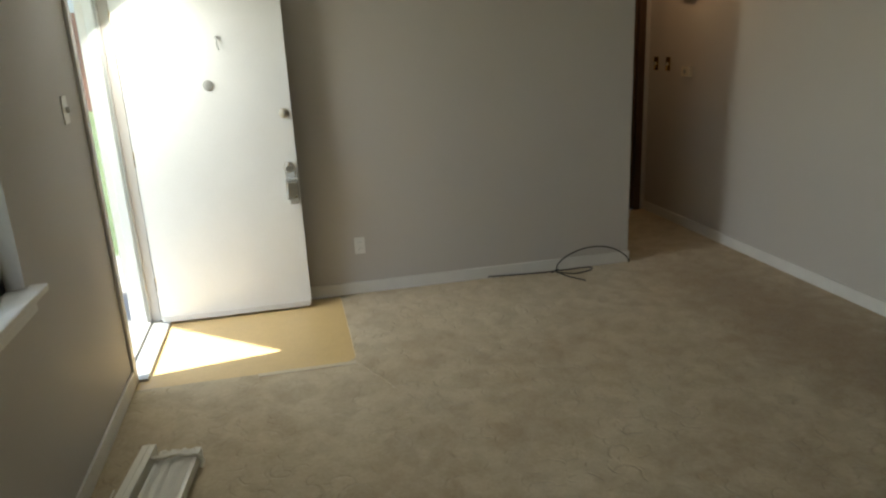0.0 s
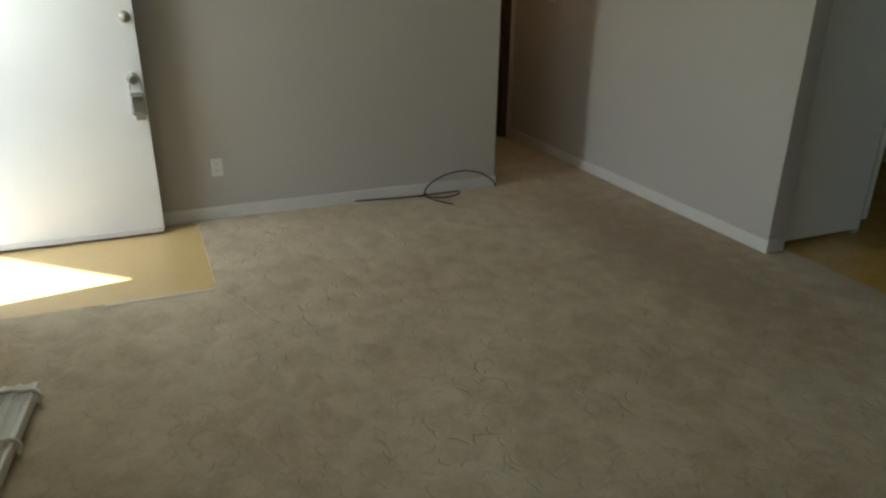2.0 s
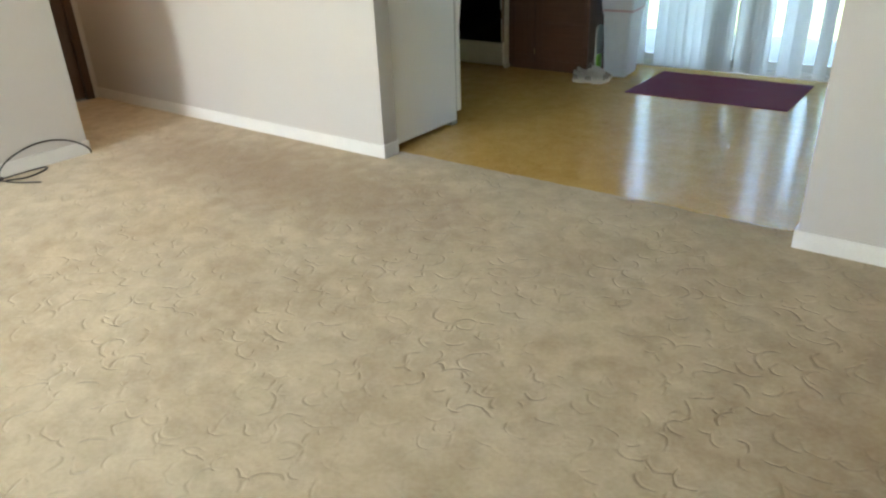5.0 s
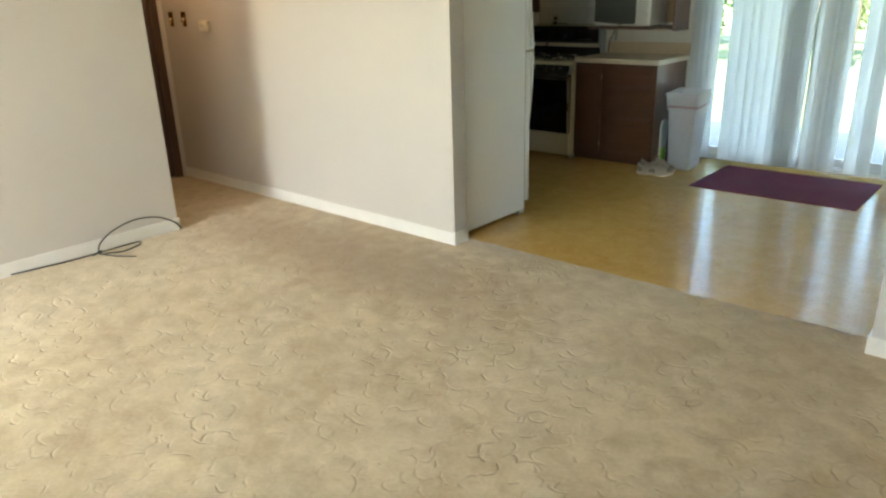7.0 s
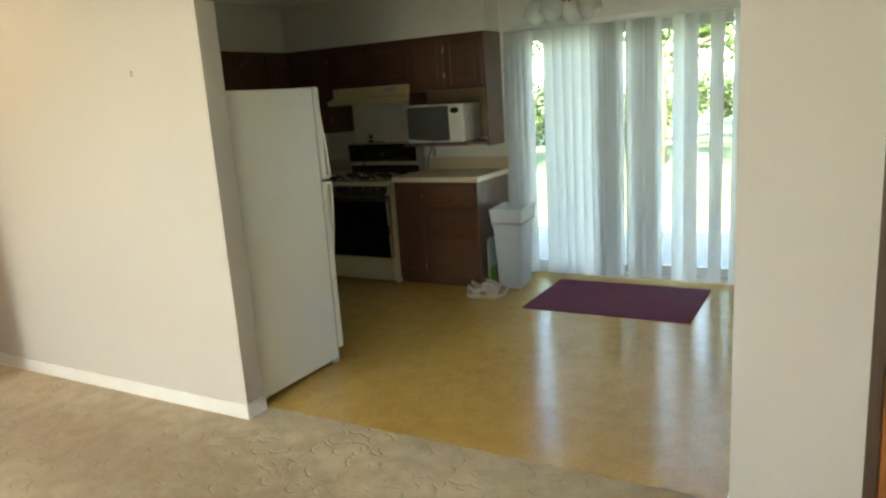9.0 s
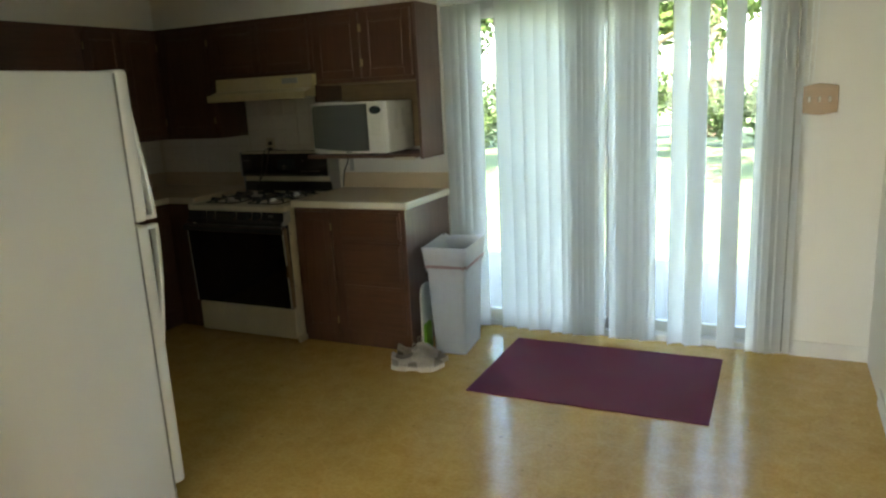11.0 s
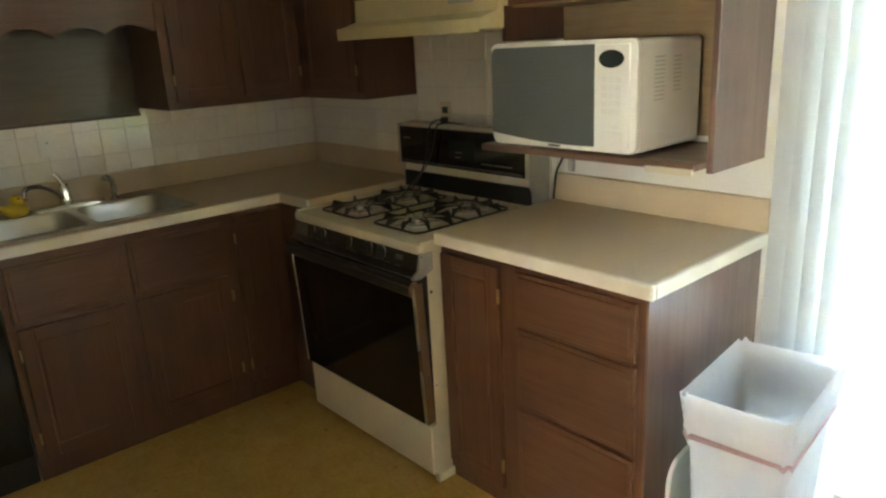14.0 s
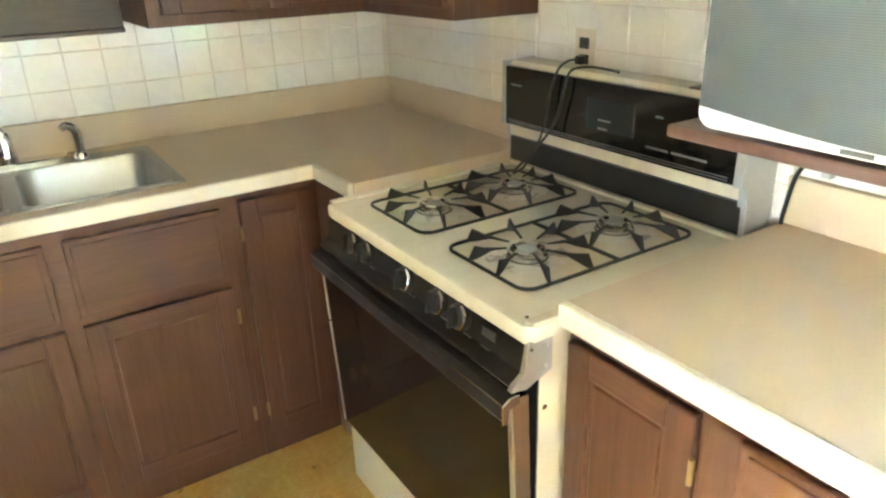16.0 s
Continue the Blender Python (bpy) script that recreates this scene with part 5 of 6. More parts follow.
vl = thing("valance_board", "scalloped dark brown wooden valance above the sink", "valance", at=(-2.0, 1.86, 1.6))
outl = [(1.477, UT), (2.233, UT), (2.233, 1.585)]
for k in range(49):
    u = k / 48
    outl.append((2.215 - 0.72 * u, 1.585 + 0.030 * abs(math.sin(u * math.pi * 4.0)) ** 0.8 - 0.012 * (1 - abs(2 * u - 1))))
outl.append((1.477, 1.585))
part("board", slab(outl, UL - 0.022, UL - 0.002, plane="yz"), CABX, vl)
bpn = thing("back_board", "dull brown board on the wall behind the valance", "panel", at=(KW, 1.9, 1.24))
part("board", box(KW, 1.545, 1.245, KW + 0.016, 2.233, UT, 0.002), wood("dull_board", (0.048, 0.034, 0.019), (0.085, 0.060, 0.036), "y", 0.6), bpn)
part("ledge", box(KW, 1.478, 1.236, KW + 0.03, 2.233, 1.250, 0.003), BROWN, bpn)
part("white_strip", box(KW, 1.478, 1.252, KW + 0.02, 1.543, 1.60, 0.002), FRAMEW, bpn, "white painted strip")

# ---- microwave on its shelf ----
shf = thing("microwave_shelf", "reddish-brown wooden shelf board under the niche", "shelf", at=(-0.3, 2.95, 1.13))
part("board", box(-0.735, 2.79, 1.128, 0.043, KN, 1.150, 0.005), SHELF, shf)
part("front_strip", box(-0.10, 2.783, 1.118, 0.040, 2.792, 1.136, 0.002), IVORY, shf, "pale broken edge strip")
part("bracket", boxes((-0.64, 3.00, 1.108, -0.62, KN, 1.128), (-0.64, KN - 0.02, 1.01, -0.62, KN - 0.001, 1.128), b=0.002), GREYMETAL, shf)

mw = thing("microwave_oven", "white countertop microwave with dark meshed door", "microwave", at=(-0.37, 2.95, 1.16))
MX0, MX1, MF, MZ0, MZ1 = -0.666, -0.124, 2.776, 1.160, 1.470
MP = MX0 + 0.404    # the door's free edge, beside the keypad
part("body", box(MX0 + 0.012, MF + 0.02, MZ0, MX1 - 0.004, MF + 0.340, MZ1 - 0.004, 0.014, 3), WHITEP, mw, smooth=True)
fp = part("front_frame", slab(rounded(MX0, MZ0, MX1, MZ1, 0.026, 6), MF, MF + 0.022, 0.007, plane="xz"), WHITEP, mw, "white bowed front frame", smooth=True)
win = [(MX0 + 0.008 + 0.022 * (1 - math.sin(a)), MZ1 - 0.040 + 0.026 * math.cos(a)) for a in np.linspace(math.pi / 2, 0, 6)]
win = [(MP, MZ1 - 0.012)] + win[::-1]
win += [(MX0 + 0.006 + (MP - MX0 - 0.006) * u, MZ0 + 0.036 - 0.022 * math.sin(u * math.pi * 0.62)) for u in np.linspace(0, 1, 9)]
dr = part("door_window", slab(win, MF - 0.004, MF + 0.004, plane="xz"), SCREEN, mw, "dark glass door window with fine mesh")
part("logo_bar", box(-0.43, MF - 0.002, MZ0 + 0.005, -0.385, MF + 0.004, MZ0 + 0.012), DIMPRINT, fp)
pn = part("control_panel", box(MP + 0.006, MF - 0.003, MZ0 + 0.02, MX1 - 0.022, MF + 0.004, MZ1 - 0.014, 0.002), WHITEP, mw)
PX = MP + 0.058
part("display", slab([(PX + 0.040 * math.cos(a * math.pi / 14), 1.418 + 0.024 * math.sin(a * math.pi / 14)) for a in range(28)], MF - 0.006, MF - 0.002, plane="xz"), DARKPRINT, pn, "dark oval display")
button_mat = plain("pale_button", (0.72, 0.71, 0.67), 0.4)
for r in range(5):
    for c in range(3):
        part("button", box(PX - 0.031 + c * 0.022, MF - 0.0042, 1.268 + r * 0.022, PX - 0.013 + c * 0.022, MF - 0.0028, 1.284 + r * 0.022, 0.001), button_mat, pn)
part("open_button", box(PX - 0.036, MF - 0.005, 1.192, PX + 0.036, MF - 0.0028, 1.222, 0.002), WHITEP, pn)
part("print_bar", box(PX - 0.005, MF - 0.0035, 1.231, PX + 0.026, MF - 0.0027, 1.235), button_mat, pn)
slot_mat = plain("shaded_slot", (0.50, 0.50, 0.48), 0.6)
for y0, y1, z, n in ((2.865, 2.915, 1.30, 11), (2.96, 3.00, 1.32, 9)):
    for k in range(n):
        part("vent_slot", box(MX1 - 0.006, y0, z + k * 0.0115, MX1 - 0.003, y1, z + 0.003 + k * 0.0115), slot_mat, mw)
for x in (-0.61, -0.18):
    for y in (2.83, 3.08):
        part("foot", cyl((x, y, 1.150), (x, y, MZ0 + 0.002), 0.014, n=12), BLACKP, mw)

# ---- refrigerator ----
rf = thing("refrigerator", "white top-freezer refrigerator standing beside the opening", "refrigerator", at=(-0.4, 0.45, 0))
FX0, FX1 = -0.755, -0.042
part("body", box(FX0, 0.135, 0.03, FX1, 0.808, 1.628, 0.008, 3), FRIDGE, rf, smooth=True)
part("gasket", boxes((FX0 + 0.01, 0.808, 0.07, FX1 - 0.008, 0.820, 1.096), (FX0 + 0.01, 0.808, 1.112, FX1 - 0.008, 0.820, 1.622)), GASKET, rf)
for name, z0, z1 in (("freezer_door", 1.108, 1.634), ("fridge_door", 0.085, 1.096)):
    d = part(name, box(FX0, 0.818, z0, FX1, 0.868, z1, 0.014, 3), FRIDGE, rf, smooth=True)
    if name == "freezer_door":
        strip = [(0.864, 1.51), (0.880, 1.39), (0.898, 1.25), (0.908, 1.16), (0.910, 1.113), (0.864, 1.113), (0.864, 1.129), (0.894, 1.129), (0.885, 1.23), (0.873, 1.33), (0.864, 1.39)]
    else:
        strip = [(0.910, 1.092), (0.910, 1.02), (0.902, 0.90), (0.887, 0.78), (0.868, 0.655), (0.864, 0.655), (0.864, 0.74), (0.882, 0.82), (0.890, 0.91), (0.895, 1.02), (0.895, 1.076), (0.864, 1.076), (0.864, 1.092)]
    part("handle", slab(strip, FX1 - 0.034, FX1 - 0.004, 0.002, plane="yz"), WHITEP, d, "white flared edge handle")
part("kick_grille", box(FX0 + 0.01, 0.76, 0.0, FX1 - 0.01, 0.825, 0.075, 0.003), GREYMETAL, rf)
part("foot_roller", boxes((FX1 - 0.06, 0.16, 0.0, FX1 - 0.02, 0.20, 0.03), (FX0 + 0.02, 0.16, 0.0, FX0 + 0.06, 0.20, 0.03)), BLACKP, rf)

# ---- mat, bin, shoes ----
mt = thing("door_mat", "flat maroon pile mat in front of the sliding door", "mat", at=(1.18, 2.55, 0))
part("mat_sheet", slab([(0.592 + 1.17 * u, 2.143 + 0.002 * math.sin(u * 31)) for u in np.linspace(0, 1, 25)] + [(1.765 - 1.17 * u, 2.952 + 0.002 * math.sin(u * 27)) for u in np.linspace(0, 1, 25)], 0.0005, 0.008, 0.002), RUG, mt)

tb = thing("trash_bin", "slim white plastic kitchen bin standing by the cabinet", "trash bin", at=(0.285, 2.75, 0), rz=6)


def tapered(w0, d0, w1, d1, z0, z1, r, wall=0.0, wave=0.0):
    o = bmesh.new()
    rings = []
    for k in range(7):
        u = k / 6
        w, d = w0 + (w1 - w0) * u, d0 + (d1 - d0) * u
        ring = []
        for i, (x, y) in enumerate(rounded(-w / 2, -d / 2, w / 2, d / 2, r, 5)):
            j = wave * math.sin(i * 2.3 + k * 1.7)
            ring.append(o.verts.new((x * (1 + j), y * (1 + j * 0.6), z0 + (z1 - z0) * u + wave * 0.25 * math.sin(i * 1.9))))
        rings.append(ring)
    n = len(rings[0])
    for a, b in zip(rings, rings[1:]):
        for i in range(n):
            o.faces.new((a[i], a[(i + 1) % n], b[(i + 1) % n], b[i]))
    if wall >= 0:
        o.faces.new(rings[0])
    return o


o = tapered(0.185, 0.315, 0.240, 0.375, 0.002, 0.625, 0.018)
bmesh.ops.solidify(o, geom=list(o.faces), thickness=0.003)
part("bin_body", o, BINP, tb, smooth=True)
o = tapered(0.244, 0.378, 0.272, 0.408, 0.505, 0.644, 0.024, -1, 0.026)
ln = part("liner_overhang", o, LINER, tb, "thin white liner folded over the rim", smooth=True)
o = tapered(0.222, 0.352, 0.256, 0.392, 0.44, 0.641, 0.03, -1, 0.012)
part("liner_inside", o, LINER, tb, smooth=True)
o = tapered(0.252, 0.388, 0.256, 0.392, 0.522, 0.538, 0.024, -1, 0.024)
bmesh.ops.solidify(o, geom=list(o.faces), thickness=0.002)
part("drawstring", o, PINKTIE, ln, "pink drawstring band")

pk = thing("dustpan", "cloudy plastic dustpan with green lower part beside the bin", "dustpan", at=(0.125, 2.66, 0), rz=8)
part("blade", slab(rounded(-0.09, 0.0, 0.09, 0.40, 0.06, 6), -0.010, 0.004, 0.003, plane="yz"), CLOUDY, pk, "cloudy plastic upper part", smooth=True)
part("rim", tube([(-0.003, -0.089, 0.10), (-0.003, -0.091, 0.22), (-0.003, -0.090, 0.32), (-0.003, -0.074, 0.375), (-0.003, -0.035, 0.400)], 0.0055, n=8), WHITEP, pk, "white rim of the dustpan", smooth=True)
part("tray", slab(rounded(-0.095, 0.0, 0.02, 0.17, 0.02, 4), 0.006, 0.022, 0.003, plane="yz"), GREEN, pk, "green plastic lower part", smooth=True)


def sneaker(at, rz, twin):
    """A low running shoe along +x: sole, upper, collar, tongue, laces, pull loop."""
    s = thing("sneaker", "worn off-white running shoe with grey panels", "shoe", "pair of sneakers", at=at, rz=rz)

    def half(u):
        return 0.030 + 0.016 * math.sin(math.pi * min(1, u * 1.1)) + (0.006 if u > 0.5 else 0) - 0.030 * max(0, u - 0.82) / 0.18

    N = 26
    ol = [((k / N - 0.5) * 0.30, half(k / N) * 1.10) for k in range(N + 1)]
    ol += [((k / N - 0.5) * 0.30, -half(k / N) * 1.10) for k in range(N, -1, -1)]
    so_bm = slab(ol, 0.001, 0.030, 0.005)
    for vtx in so_bm.verts:
        u = vtx.co.x / 0.30 + 0.5
        vtx.co.z += 0.018 * max(0.0, (u - 0.72) / 0.28) ** 2 + 0.006 * max(0.0, 0.12 - u) / 0.12
        if vtx.co.z < 0.012 and 0.30 < u < 0.55:
            vtx.co.z += 0.006
    part("sole", so_bm, SHOES, s, "cream rubber sole", smooth=True)

    def top_at(u):
        if u < 0.40:
            return 0.098 - 0.022 * math.sin(math.pi * u / 0.40)
        if u < 0.55:
            return 0.098 + 0.012 * (u - 0.40) / 0.15
        return 0.110 - 0.066 * ((u - 0.55) / 0.45) ** 0.95

    def skin(u0, u1, grow, gaps=False, low=0, high=11, thick=0.004):
        """The shoe's outer skin between two stations of its length."""
        o = bmesh.new()
        rows = []
        prof = ((-0.98, 0.0), (-1.05, 0.22), (-1.02, 0.45), (-0.90, 0.68), (-0.70, 0.88), (-0.40, 1.0), (0.40, 1.0), (0.70, 0.88), (0.90, 0.68), (1.02, 0.45), (1.05, 0.22), (0.98, 0.0))
        for k in range(N + 1):
            u = u0 + (u1 - u0) * k / N
            h, tp = half(u) + grow, top_at(u) + grow
            rows.append([o.verts.new(((u - 0.5) * 0.29, y * h, 0.024 + (tp - 0.024) * z)) for y, z in prof[low:high + 1]])
        for k, (p, q) in enumerate(zip(rows, rows[1:])):
            for i in range(len(p) - 1):
                if gaps and 4 <= i <= 6 and 0.07 < u0 + (u1 - u0) * k / N < 0.40:
                    continue
                o.faces.new((p[i], p[i + 1], q[i + 1], q[i]))
        if gaps:
            o.faces.new(rows[0])
            o.faces.new(rows[-1])
        bmesh.ops.solidify(o, geom=list(o.faces), thickness=thick)
        return o

    part("upper", skin(0.0, 1.0, 0.0, True), SHOEW, s, "scuffed off-white leather upper", smooth=True)
    part("toe_cap", skin(0.84, 0.995, 0.002, thick=0.002), SHOEG, s, "grey suede toe cap", smooth=True)
    part("heel_counter", skin(0.01, 0.14, 0.002, low=0, high=3, thick=0.002), SHOEG, s, smooth=True)
    part("heel_counter", skin(0.01, 0.14, 0.002, low=8, high=11, thick=0.002), SHOEG, s, smooth=True)
    part("side_panel", skin(0.34, 0.52, 0.002, low=0, high=2, thick=0.002), SHOEG, s, smooth=True)
    part("side_panel", skin(0.34, 0.52, 0.002, low=9, high=11, thick=0.002), SHOEG, s, smooth=True)
    part("insole", box(-0.125, -0.026, 0.034, 0.0, 0.026, 0.042, 0.002), SHOEIN, s)
    part("tongue", box(-0.045, -0.022, 0.100, 0.030, 0.022, 0.108, 0.004, m=Matrix.Rotation(radians(8), 4, "Y")), SHOEW, s)
    lace = bmesh.new()
    for k in range(5):
        x = -0.005 + k * 0.017
        z = 0.117 - k * 0.011
        tube([(x, -0.026, z - 0.010), (x + 0.004, 0.0, z + 0.002), (x + 0.008, 0.026, z - 0.010)], 0.0028, n=6, step=5, bm=lace)
    part("laces", lace, SHOES, s)
    part("pull_loop", tube([(-0.012, 0.0, 0.108), (-0.028, 0.003, 0.134), (-0.016, 0.0, 0.152), (-0.002, -0.003, 0.136), (-0.006, 0.0, 0.110)], 0.003, n=6), SHOEG, s)
    return s


sneaker((0.225, 2.325, 0.0), 14, 0)
sneaker((0.20, 2.435, 0.0), 8, 1)

# ---- switch plate, fan ----
sp3 = thing("switch_plate", "wooden triple light switch plate with curved outline", "light switch", at=(2.158, KN, 1.37))
part("plate", slab([(2.075, 1.305), (2.11, 1.298), (2.158, 1.292), (2.205, 1.298), (2.242, 1.305), (2.242, 1.435), (2.205, 1.443), (2.158, 1.449), (2.11, 1.443), (2.075, 1.435)], KN - 0.012, KN - 0.001, 0.003, plane="xz"), wood("tan_wood_plate", (0.25, 0.14, 0.06), (0.40, 0.25, 0.12), "x", 0.45), sp3)
for x in (2.112, 2.158, 2.204):
    part("toggle", box(x - 0.005, KN - 0.026, 1.358, x + 0.005, KN - 0.012, 1.384, 0.002), IVORY, sp3)

fn = thing("ceiling_fan", "aged brass ceiling fan with four round frosted shades", "ceiling fan", at=(1.15, 1.6, H))
fx, fy = 1.15, 1.6
part("canopy", lathe([(0.0, H), (0.06, H), (0.055, H - 0.04), (0.02, H - 0.06), (0.0, H - 0.06)], (fx, fy, 0)), AGED, fn, smooth=True)
part("downrod", cyl((fx, fy, 2.25), (fx, fy, H - 0.04), 0.011), AGED, fn, smooth=True)
part("motor", lathe([(0.0, 2.27), (0.05, 2.265), (0.095, 2.24), (0.10, 2.19), (0.085, 2.15), (0.05, 2.135), (0.0, 2.135)], (fx, fy, 0), n=32), AGED, fn, "aged brass motor housing", smooth=True)
part("light_hub", lathe([(0.03, 2.135), (0.032, 2.08), (0.045, 2.06), (0.045, 2.03), (0.02, 2.01), (0.0, 2.01)], (fx, fy, 0)), AGED, fn, smooth=True)
for k in range(5):
    a = radians(201 + 72 * k)
    m = Matrix.Translation((fx, fy, 0)) @ Matrix.Rotation(a, 4, "Z")
    o = slab([(0.17, -0.045), (0.25, -0.058), (0.54, -0.066), (0.58, -0.05), (0.59, 0.0), (0.58, 0.05), (0.54, 0.066), (0.25, 0.058), (0.17, 0.045)], -0.004, 0.004, 0.002)
    bmesh.ops.transform(o, matrix=m @ Matrix.Translation((0, 0, 2.125)) @ Matrix.Rotation(radians(11), 4, "X"), verts=o.verts)
    bl = part("blade", o, wood("fan_blade_wood", (0.10, 0.055, 0.03), (0.20, 0.12, 0.07), "x", 0.45) if k == 0 else bpy.data.materials["fan_blade_wood"], fn)
    part("blade_iron", box(0.06, -0.02, 2.128, 0.20, 0.02, 2.134, 0.002, m=m), AGED, bl)
    if k == 4:
        break
    a2 = radians(268 + 90 * k)
    c, s = math.cos(a2), math.sin(a2)
    part("lamp_arm", tube([(fx + 0.03 * c, fy + 0.03 * s, 2.045), (fx + 0.08 * c, fy + 0.08 * s, 2.05), (fx + 0.11 * c, fy + 0.11 * s, 2.02)], 0.007), AGED, fn, smooth=True)
    o = lathe([(0.020, 0.0), (0.040, -0.012), (0.058, -0.040), (0.064, -0.070), (0.060, -0.100), (0.050, -0.122), (0.046, -0.120), (0.055, -0.099), (0.059, -0.070), (0.053, -0.042), (0.036, -0.016), (0.016, -0.003)], n=24)
    bmesh.ops.transform(o, matrix=Matrix.Translation((fx + 0.115 * c, fy + 0.115 * s, 2.02)) @ Matrix.Rotation(a2, 4, "Z") @ Matrix.Rotation(radians(-38), 4, "Y"), verts=o.verts)
    part("shade", o, FROST, fn, "round frosted glass shade", smooth=True)

# ---- outside ----
gr = bmesh.new()
bmesh.ops.create_grid(gr, x_segments=2, y_segments=2, size=600)
bmesh.ops.translate(gr, verts=gr.verts, vec=(0, 0, -0.24))
setting("ground", gr, LAWN, "sunlit mown lawn around the house", "lawn")
setting("pavement_patio", box(-2.0, KN + 0.15, -0.24, 4.5, 5.4, -0.06, 0.01), CONCRETE, "grey concrete patio slab outside the glass door", "patio")
setting("pavement_porch", box(-3.5, -6.2, -0.24, 0.6, -4.30, -0.03, 0.01), CONCRETE, "grey concrete porch slab at the front door", "porch")


def leaves(count, centres, seed, size):
    rng = np.random.default_rng(seed)
    c = np.array(centres, float)
    pick = rng.integers(0, len(c), count)
    d = rng.normal(size=(count, 3))
    d /= np.linalg.norm(d, axis=1)[:, None]
    pos = c[pick, :3] + d * (c[pick, 3:4] * rng.uniform(0.55, 1.05, (count, 1)))
    a, b = rng.normal(size=(count, 3)), rng.normal(size=(count, 3))
    a /= np.linalg.norm(a, axis=1)[:, None]
    b -= a * (a * b).sum(1)[:, None]
    b /= np.linalg.norm(b, axis=1)[:, None]
    s = size * rng.uniform(0.6, 1.3, (count, 1))
    v = np.stack([pos - a * s, pos + b * s * 0.5, pos + a * s, pos - b * s * 0.5], 1).reshape(-1, 3)
    f = np.arange(count * 4).reshape(-1, 4)
    me = bpy.data.meshes.new("crown")
    me.from_pydata(v.tolist(), [], f.tolist())
    return me


def tree(x, y, h, seed):
    rng = random.Random(seed)
    t = thing("tree", "leafy deciduous tree standing on the lawn", "tree", "garden trees", at=(x, y, -0.24))
    b = tube([(x, y, -0.24), (x + 0.05, y, h * 0.25), (x - 0.08, y + 0.1, h * 0.5), (x + 0.05, y, h * 0.85)], [0.22, 0.19, 0.15, 0.11, 0.06], n=10, step=5)
    cents = []
    for k in range(9):
        a, r, z = rng.uniform(0, 6.28), rng.uniform(0.8, 2.2) * h / 7, h * rng.uniform(0.38, 0.95)
        e = (x + r * math.cos(a), y + r * math.sin(a), z)
        tube([(x, y, z - h * 0.16), ((x + e[0]) / 2, (y + e[1]) / 2, z - h * 0.04), e], [0.07, 0.05, 0.025], n=6, step=4, bm=b)
        cents.append((*e, rng.uniform(0.6, 1.15) * h / 7))
        cents.append((e[0] + rng.uniform(-0.7, 0.7), e[1] + rng.uniform(-0.7, 0.7), e[2] + rng.uniform(-0.4, 0.5), rng.uniform(0.4, 0.8) * h / 7))
    part("trunk", b, BARK, t, smooth=True)
    me = leaves(5200 if h < 10 else 8000, [(c[0] - x, c[1] - y, c[2] + 0.24, c[3]) for c in cents], seed, 0.11 * h / 7)
    me.materials.append(LEAF)
    cr = new("crown", me)
    cr.parent = t


for k, (x, y, h) in enumerate(((-1.0, 13.5, 6.5), (3.2, 16.0, 7.5), (-7.2, 17.5, 7.5), (-9.5, 14.0, 7.0), (6.5, 19.0, 8.0), (0.2, 22.0, 8.5), (-13.0, 21.0, 8.0))):
    tree(x, y, h, 11 + k)
# Two tall trees added beside the view to dapple the lawn with shade.
for k, (x, y, h) in enumerate(((5.8, 6.8, 12.5), (-5.8, 7.4, 13.0))):
    tree(x, y, h, 31 + k)
rngs = random.Random(5)
for k in range(9):
    x, y = -14.0 + k * 2.6 + rngs.uniform(-0.4, 0.4), 19.5 + rngs.uniform(-1.5, 1.5)
    sh = thing("shrub", "dense dark green garden shrub at the lawn's edge", "shrub", "garden shrubs", at=(x, y, -0.24))
    cs = [(rngs.uniform(-0.9, 0.9), rngs.uniform(-0.6, 0.6), rngs.uniform(0.4, 1.7), rngs.uniform(0.4, 0.8)) for _ in range(8)]
    part("stems", tube([(x, y, -0.24), (x + 0.1, y, 0.5), (x, y + 0.1, 1.2)], 0.06, n=6, step=3), BARK, sh)
    me = leaves(2200, cs, 40 + k, 0.09)
    me.materials.append(LEAF2)
    cr = new("foliage", me)
    cr.parent = sh

nb = thing("apartment_building", "brick and siding apartment building across the front lawn", "building", at=(-26, -13, -0.24))
part("wall", box(-34, -22, -0.24, -24, -4, 3.0), BRICK, nb)
part("upper_wall", box(-34, -22, 3.0, -24, -4, 5.8), SIDING, nb)
part("roof", slab([(-34.6, 5.8), (-23.4, 5.8), (-29, 8.2)], -22.5, -3.5, plane="xz"), ROOFM, nb)
for k in range(6):
    for z in (0.7, 3.6):
        wn = part("window", box(-24.0, -20.5 + k * 2.8, z, -23.92, -19.2 + k * 2.8, z + 1.4, 0.01), FRAMEW, nb)
        part("pane", box(-23.92, -20.38 + k * 2.8, z + 0.1, -23.90, -19.32 + k * 2.8, z + 1.3), DARKPRINT, wn)

# ---- backsplash tiles, one by one ----
TS, GAP, TD = 0.108, 0.003, 0.006


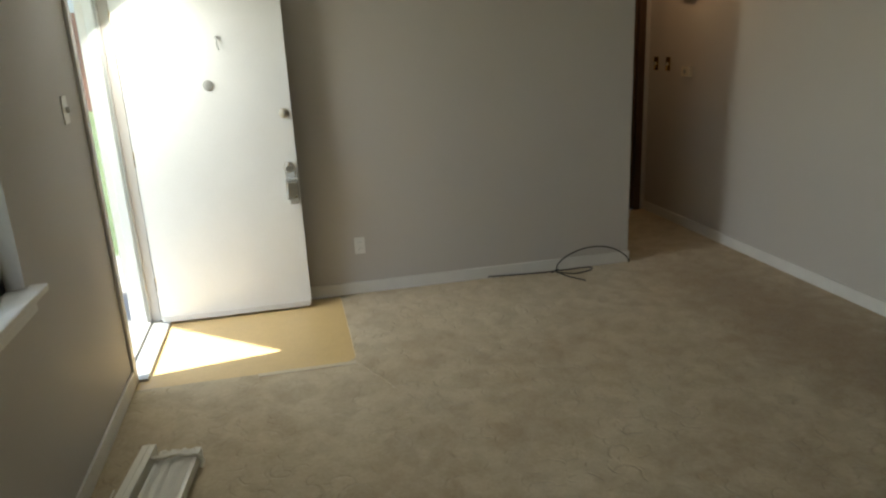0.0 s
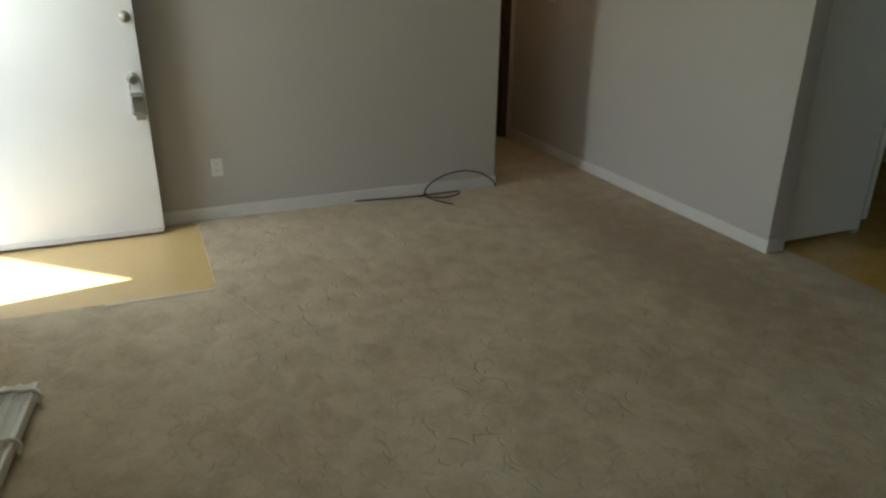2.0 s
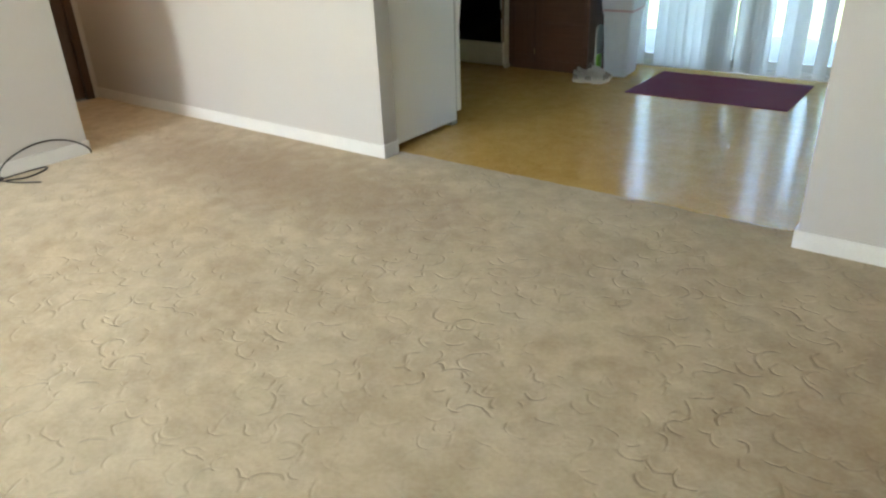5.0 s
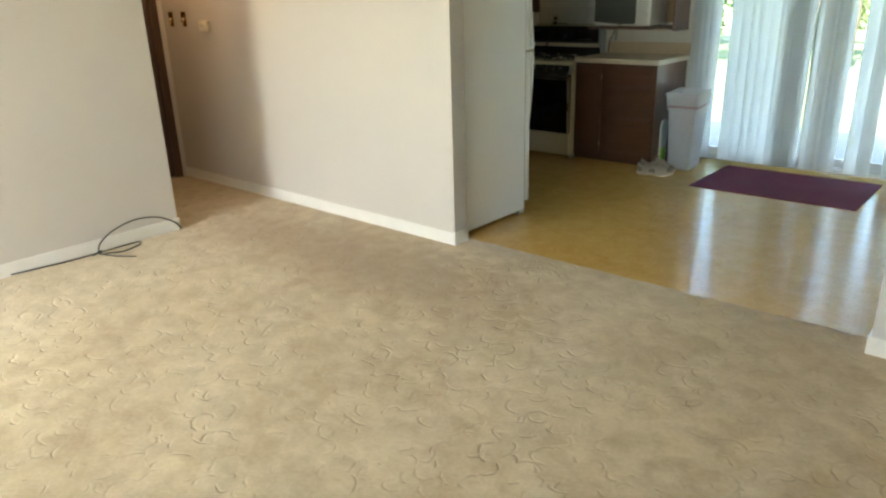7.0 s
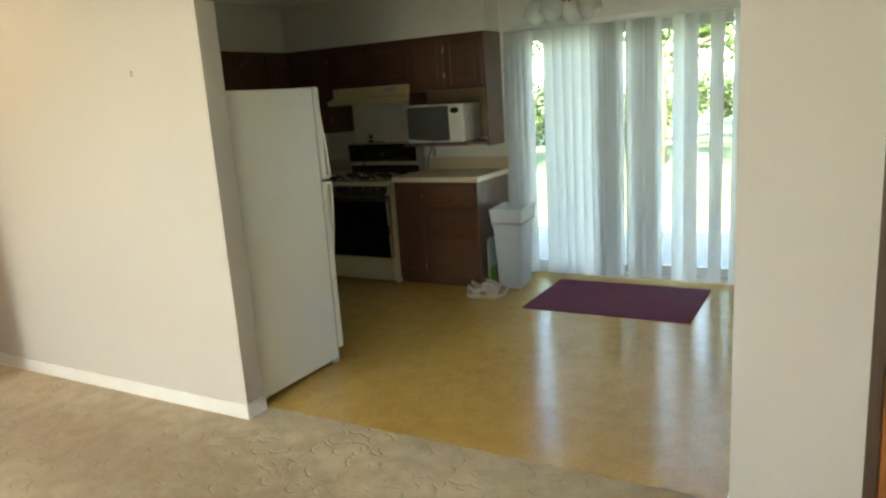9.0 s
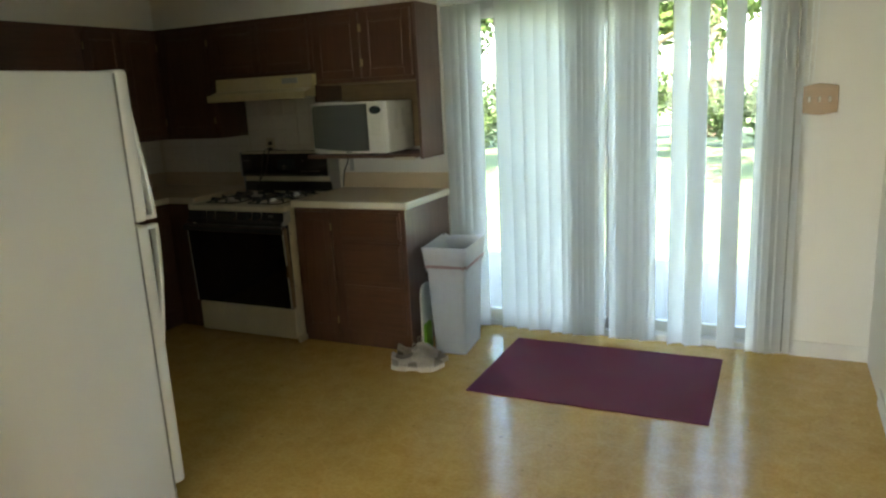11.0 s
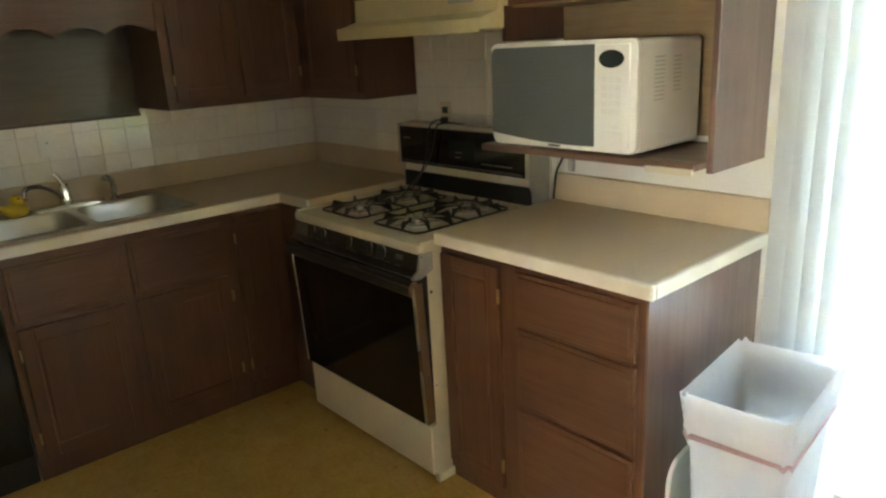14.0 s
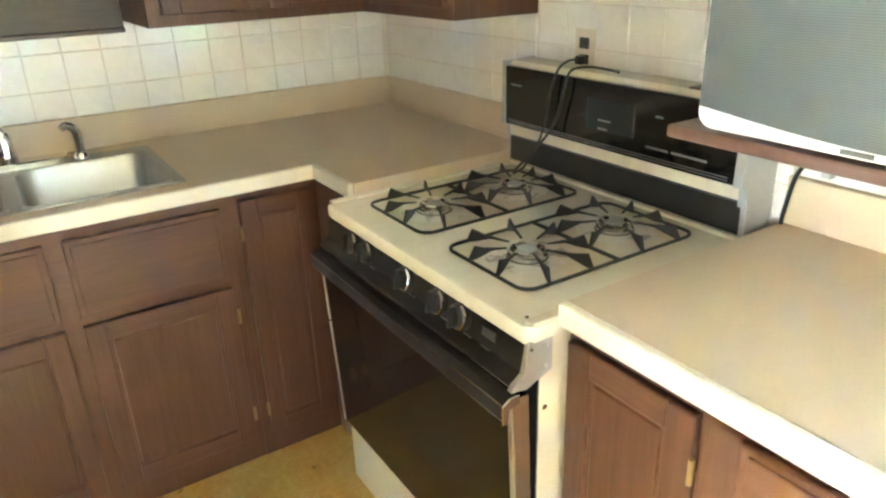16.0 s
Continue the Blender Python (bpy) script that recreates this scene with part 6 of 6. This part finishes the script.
def tile_mesh(axis, w, h):
    b = 0.0016
    o = bmesh.new()
    lo = [(-w / 2, -h / 2), (w / 2, -h / 2), (w / 2, h / 2), (-w / 2, h / 2)]
    hi = [(-w / 2 + b, -h / 2 + b), (w / 2 - b, -h / 2 + b), (w / 2 - b, h / 2 - b), (-w / 2 + b, h / 2 - b)]
    place = (lambda u, v, d: (d, u, v)) if axis == "x" else (lambda u, v, d: (u, -d, v))
    ring = [[o.verts.new(place(u, v, d)) for u, v in q] for q, d in ((lo, 0.0), (lo, TD - b), (hi, TD))]
    for r, s in zip(ring, ring[1:]):
        for k in range(4):
            o.faces.new((r[k], r[(k + 1) % 4], s[(k + 1) % 4], s[k]))
    o.faces.new(ring[-1])
    bmesh.ops.recalc_face_normals(o, faces=o.faces)
    me = bpy.data.meshes.new("tile")
    o.to_mesh(me)
    o.free()
    me.materials.append(TILE)
    return me


def tiled(name, label, axis, plane, u0, u1, z0, z1, u_start, z_start):
    """A tiled field on one wall: grout bed and single tiles."""
    t = thing(name, label, "tile backsplash", kind="structure")
    if axis == "x":
        part("grout", box(plane, u0, z0, plane + 0.003, u1, z1), GROUT, t)
    else:
        part("grout", box(u0, plane - 0.003, z0, u1, plane, z1), GROUT, t)
    cache = {}
    tr = random.Random(3)
    k0, k1 = math.floor((u0 - u_start) / TS), math.ceil((u1 - u_start) / TS)
    j0, j1 = math.floor((z0 - z_start) / TS), math.ceil((z1 - z_start) / TS)
    for j in range(j0, j1):
        for k in range(k0, k1):
            a, b = max(u0, u_start + k * TS), min(u1, u_start + (k + 1) * TS)
            c, d = max(z0, z_start + j * TS), min(z1, z_start + (j + 1) * TS)
            if b - a < 0.02 or d - c < 0.02:
                continue
            key = (round(b - a, 3), round(d - c, 3))
            if key not in cache:
                cache[key] = tile_mesh(axis, b - a - GAP, d - c - GAP)
            ob = new("tile", cache[key])
            ob.parent = t
            u, v, off = (a + b) / 2, (c + d) / 2, 0.001 + tr.uniform(0, 0.0008)
            ob.location = (plane + off, u, v) if axis == "x" else (u, plane - off, v)
            ob.rotation_euler = (0, tr.uniform(-0.006, 0.006), tr.uniform(-0.006, 0.006)) if axis == "x" else (tr.uniform(-0.006, 0.006), 0, tr.uniform(-0.006, 0.006))


tiled("wall_tiles_sink", "white glazed square tiles above the sink worktop", "x", KW, 0.86, KN - 0.004, 1.0, UB - 0.002, 0.86, 0.976)
tiled("wall_tiles_corner", "white glazed square tiles beside the stove", "y", KN, KW + 0.008, -1.497, 1.0, UB - 0.002, -1.485 - 8 * TS, 0.976)
tiled("wall_tiles_stove", "white glazed square tiles behind the stove", "y", KN, -1.495, -0.70, 0.90, 1.510, -1.485, 0.976)
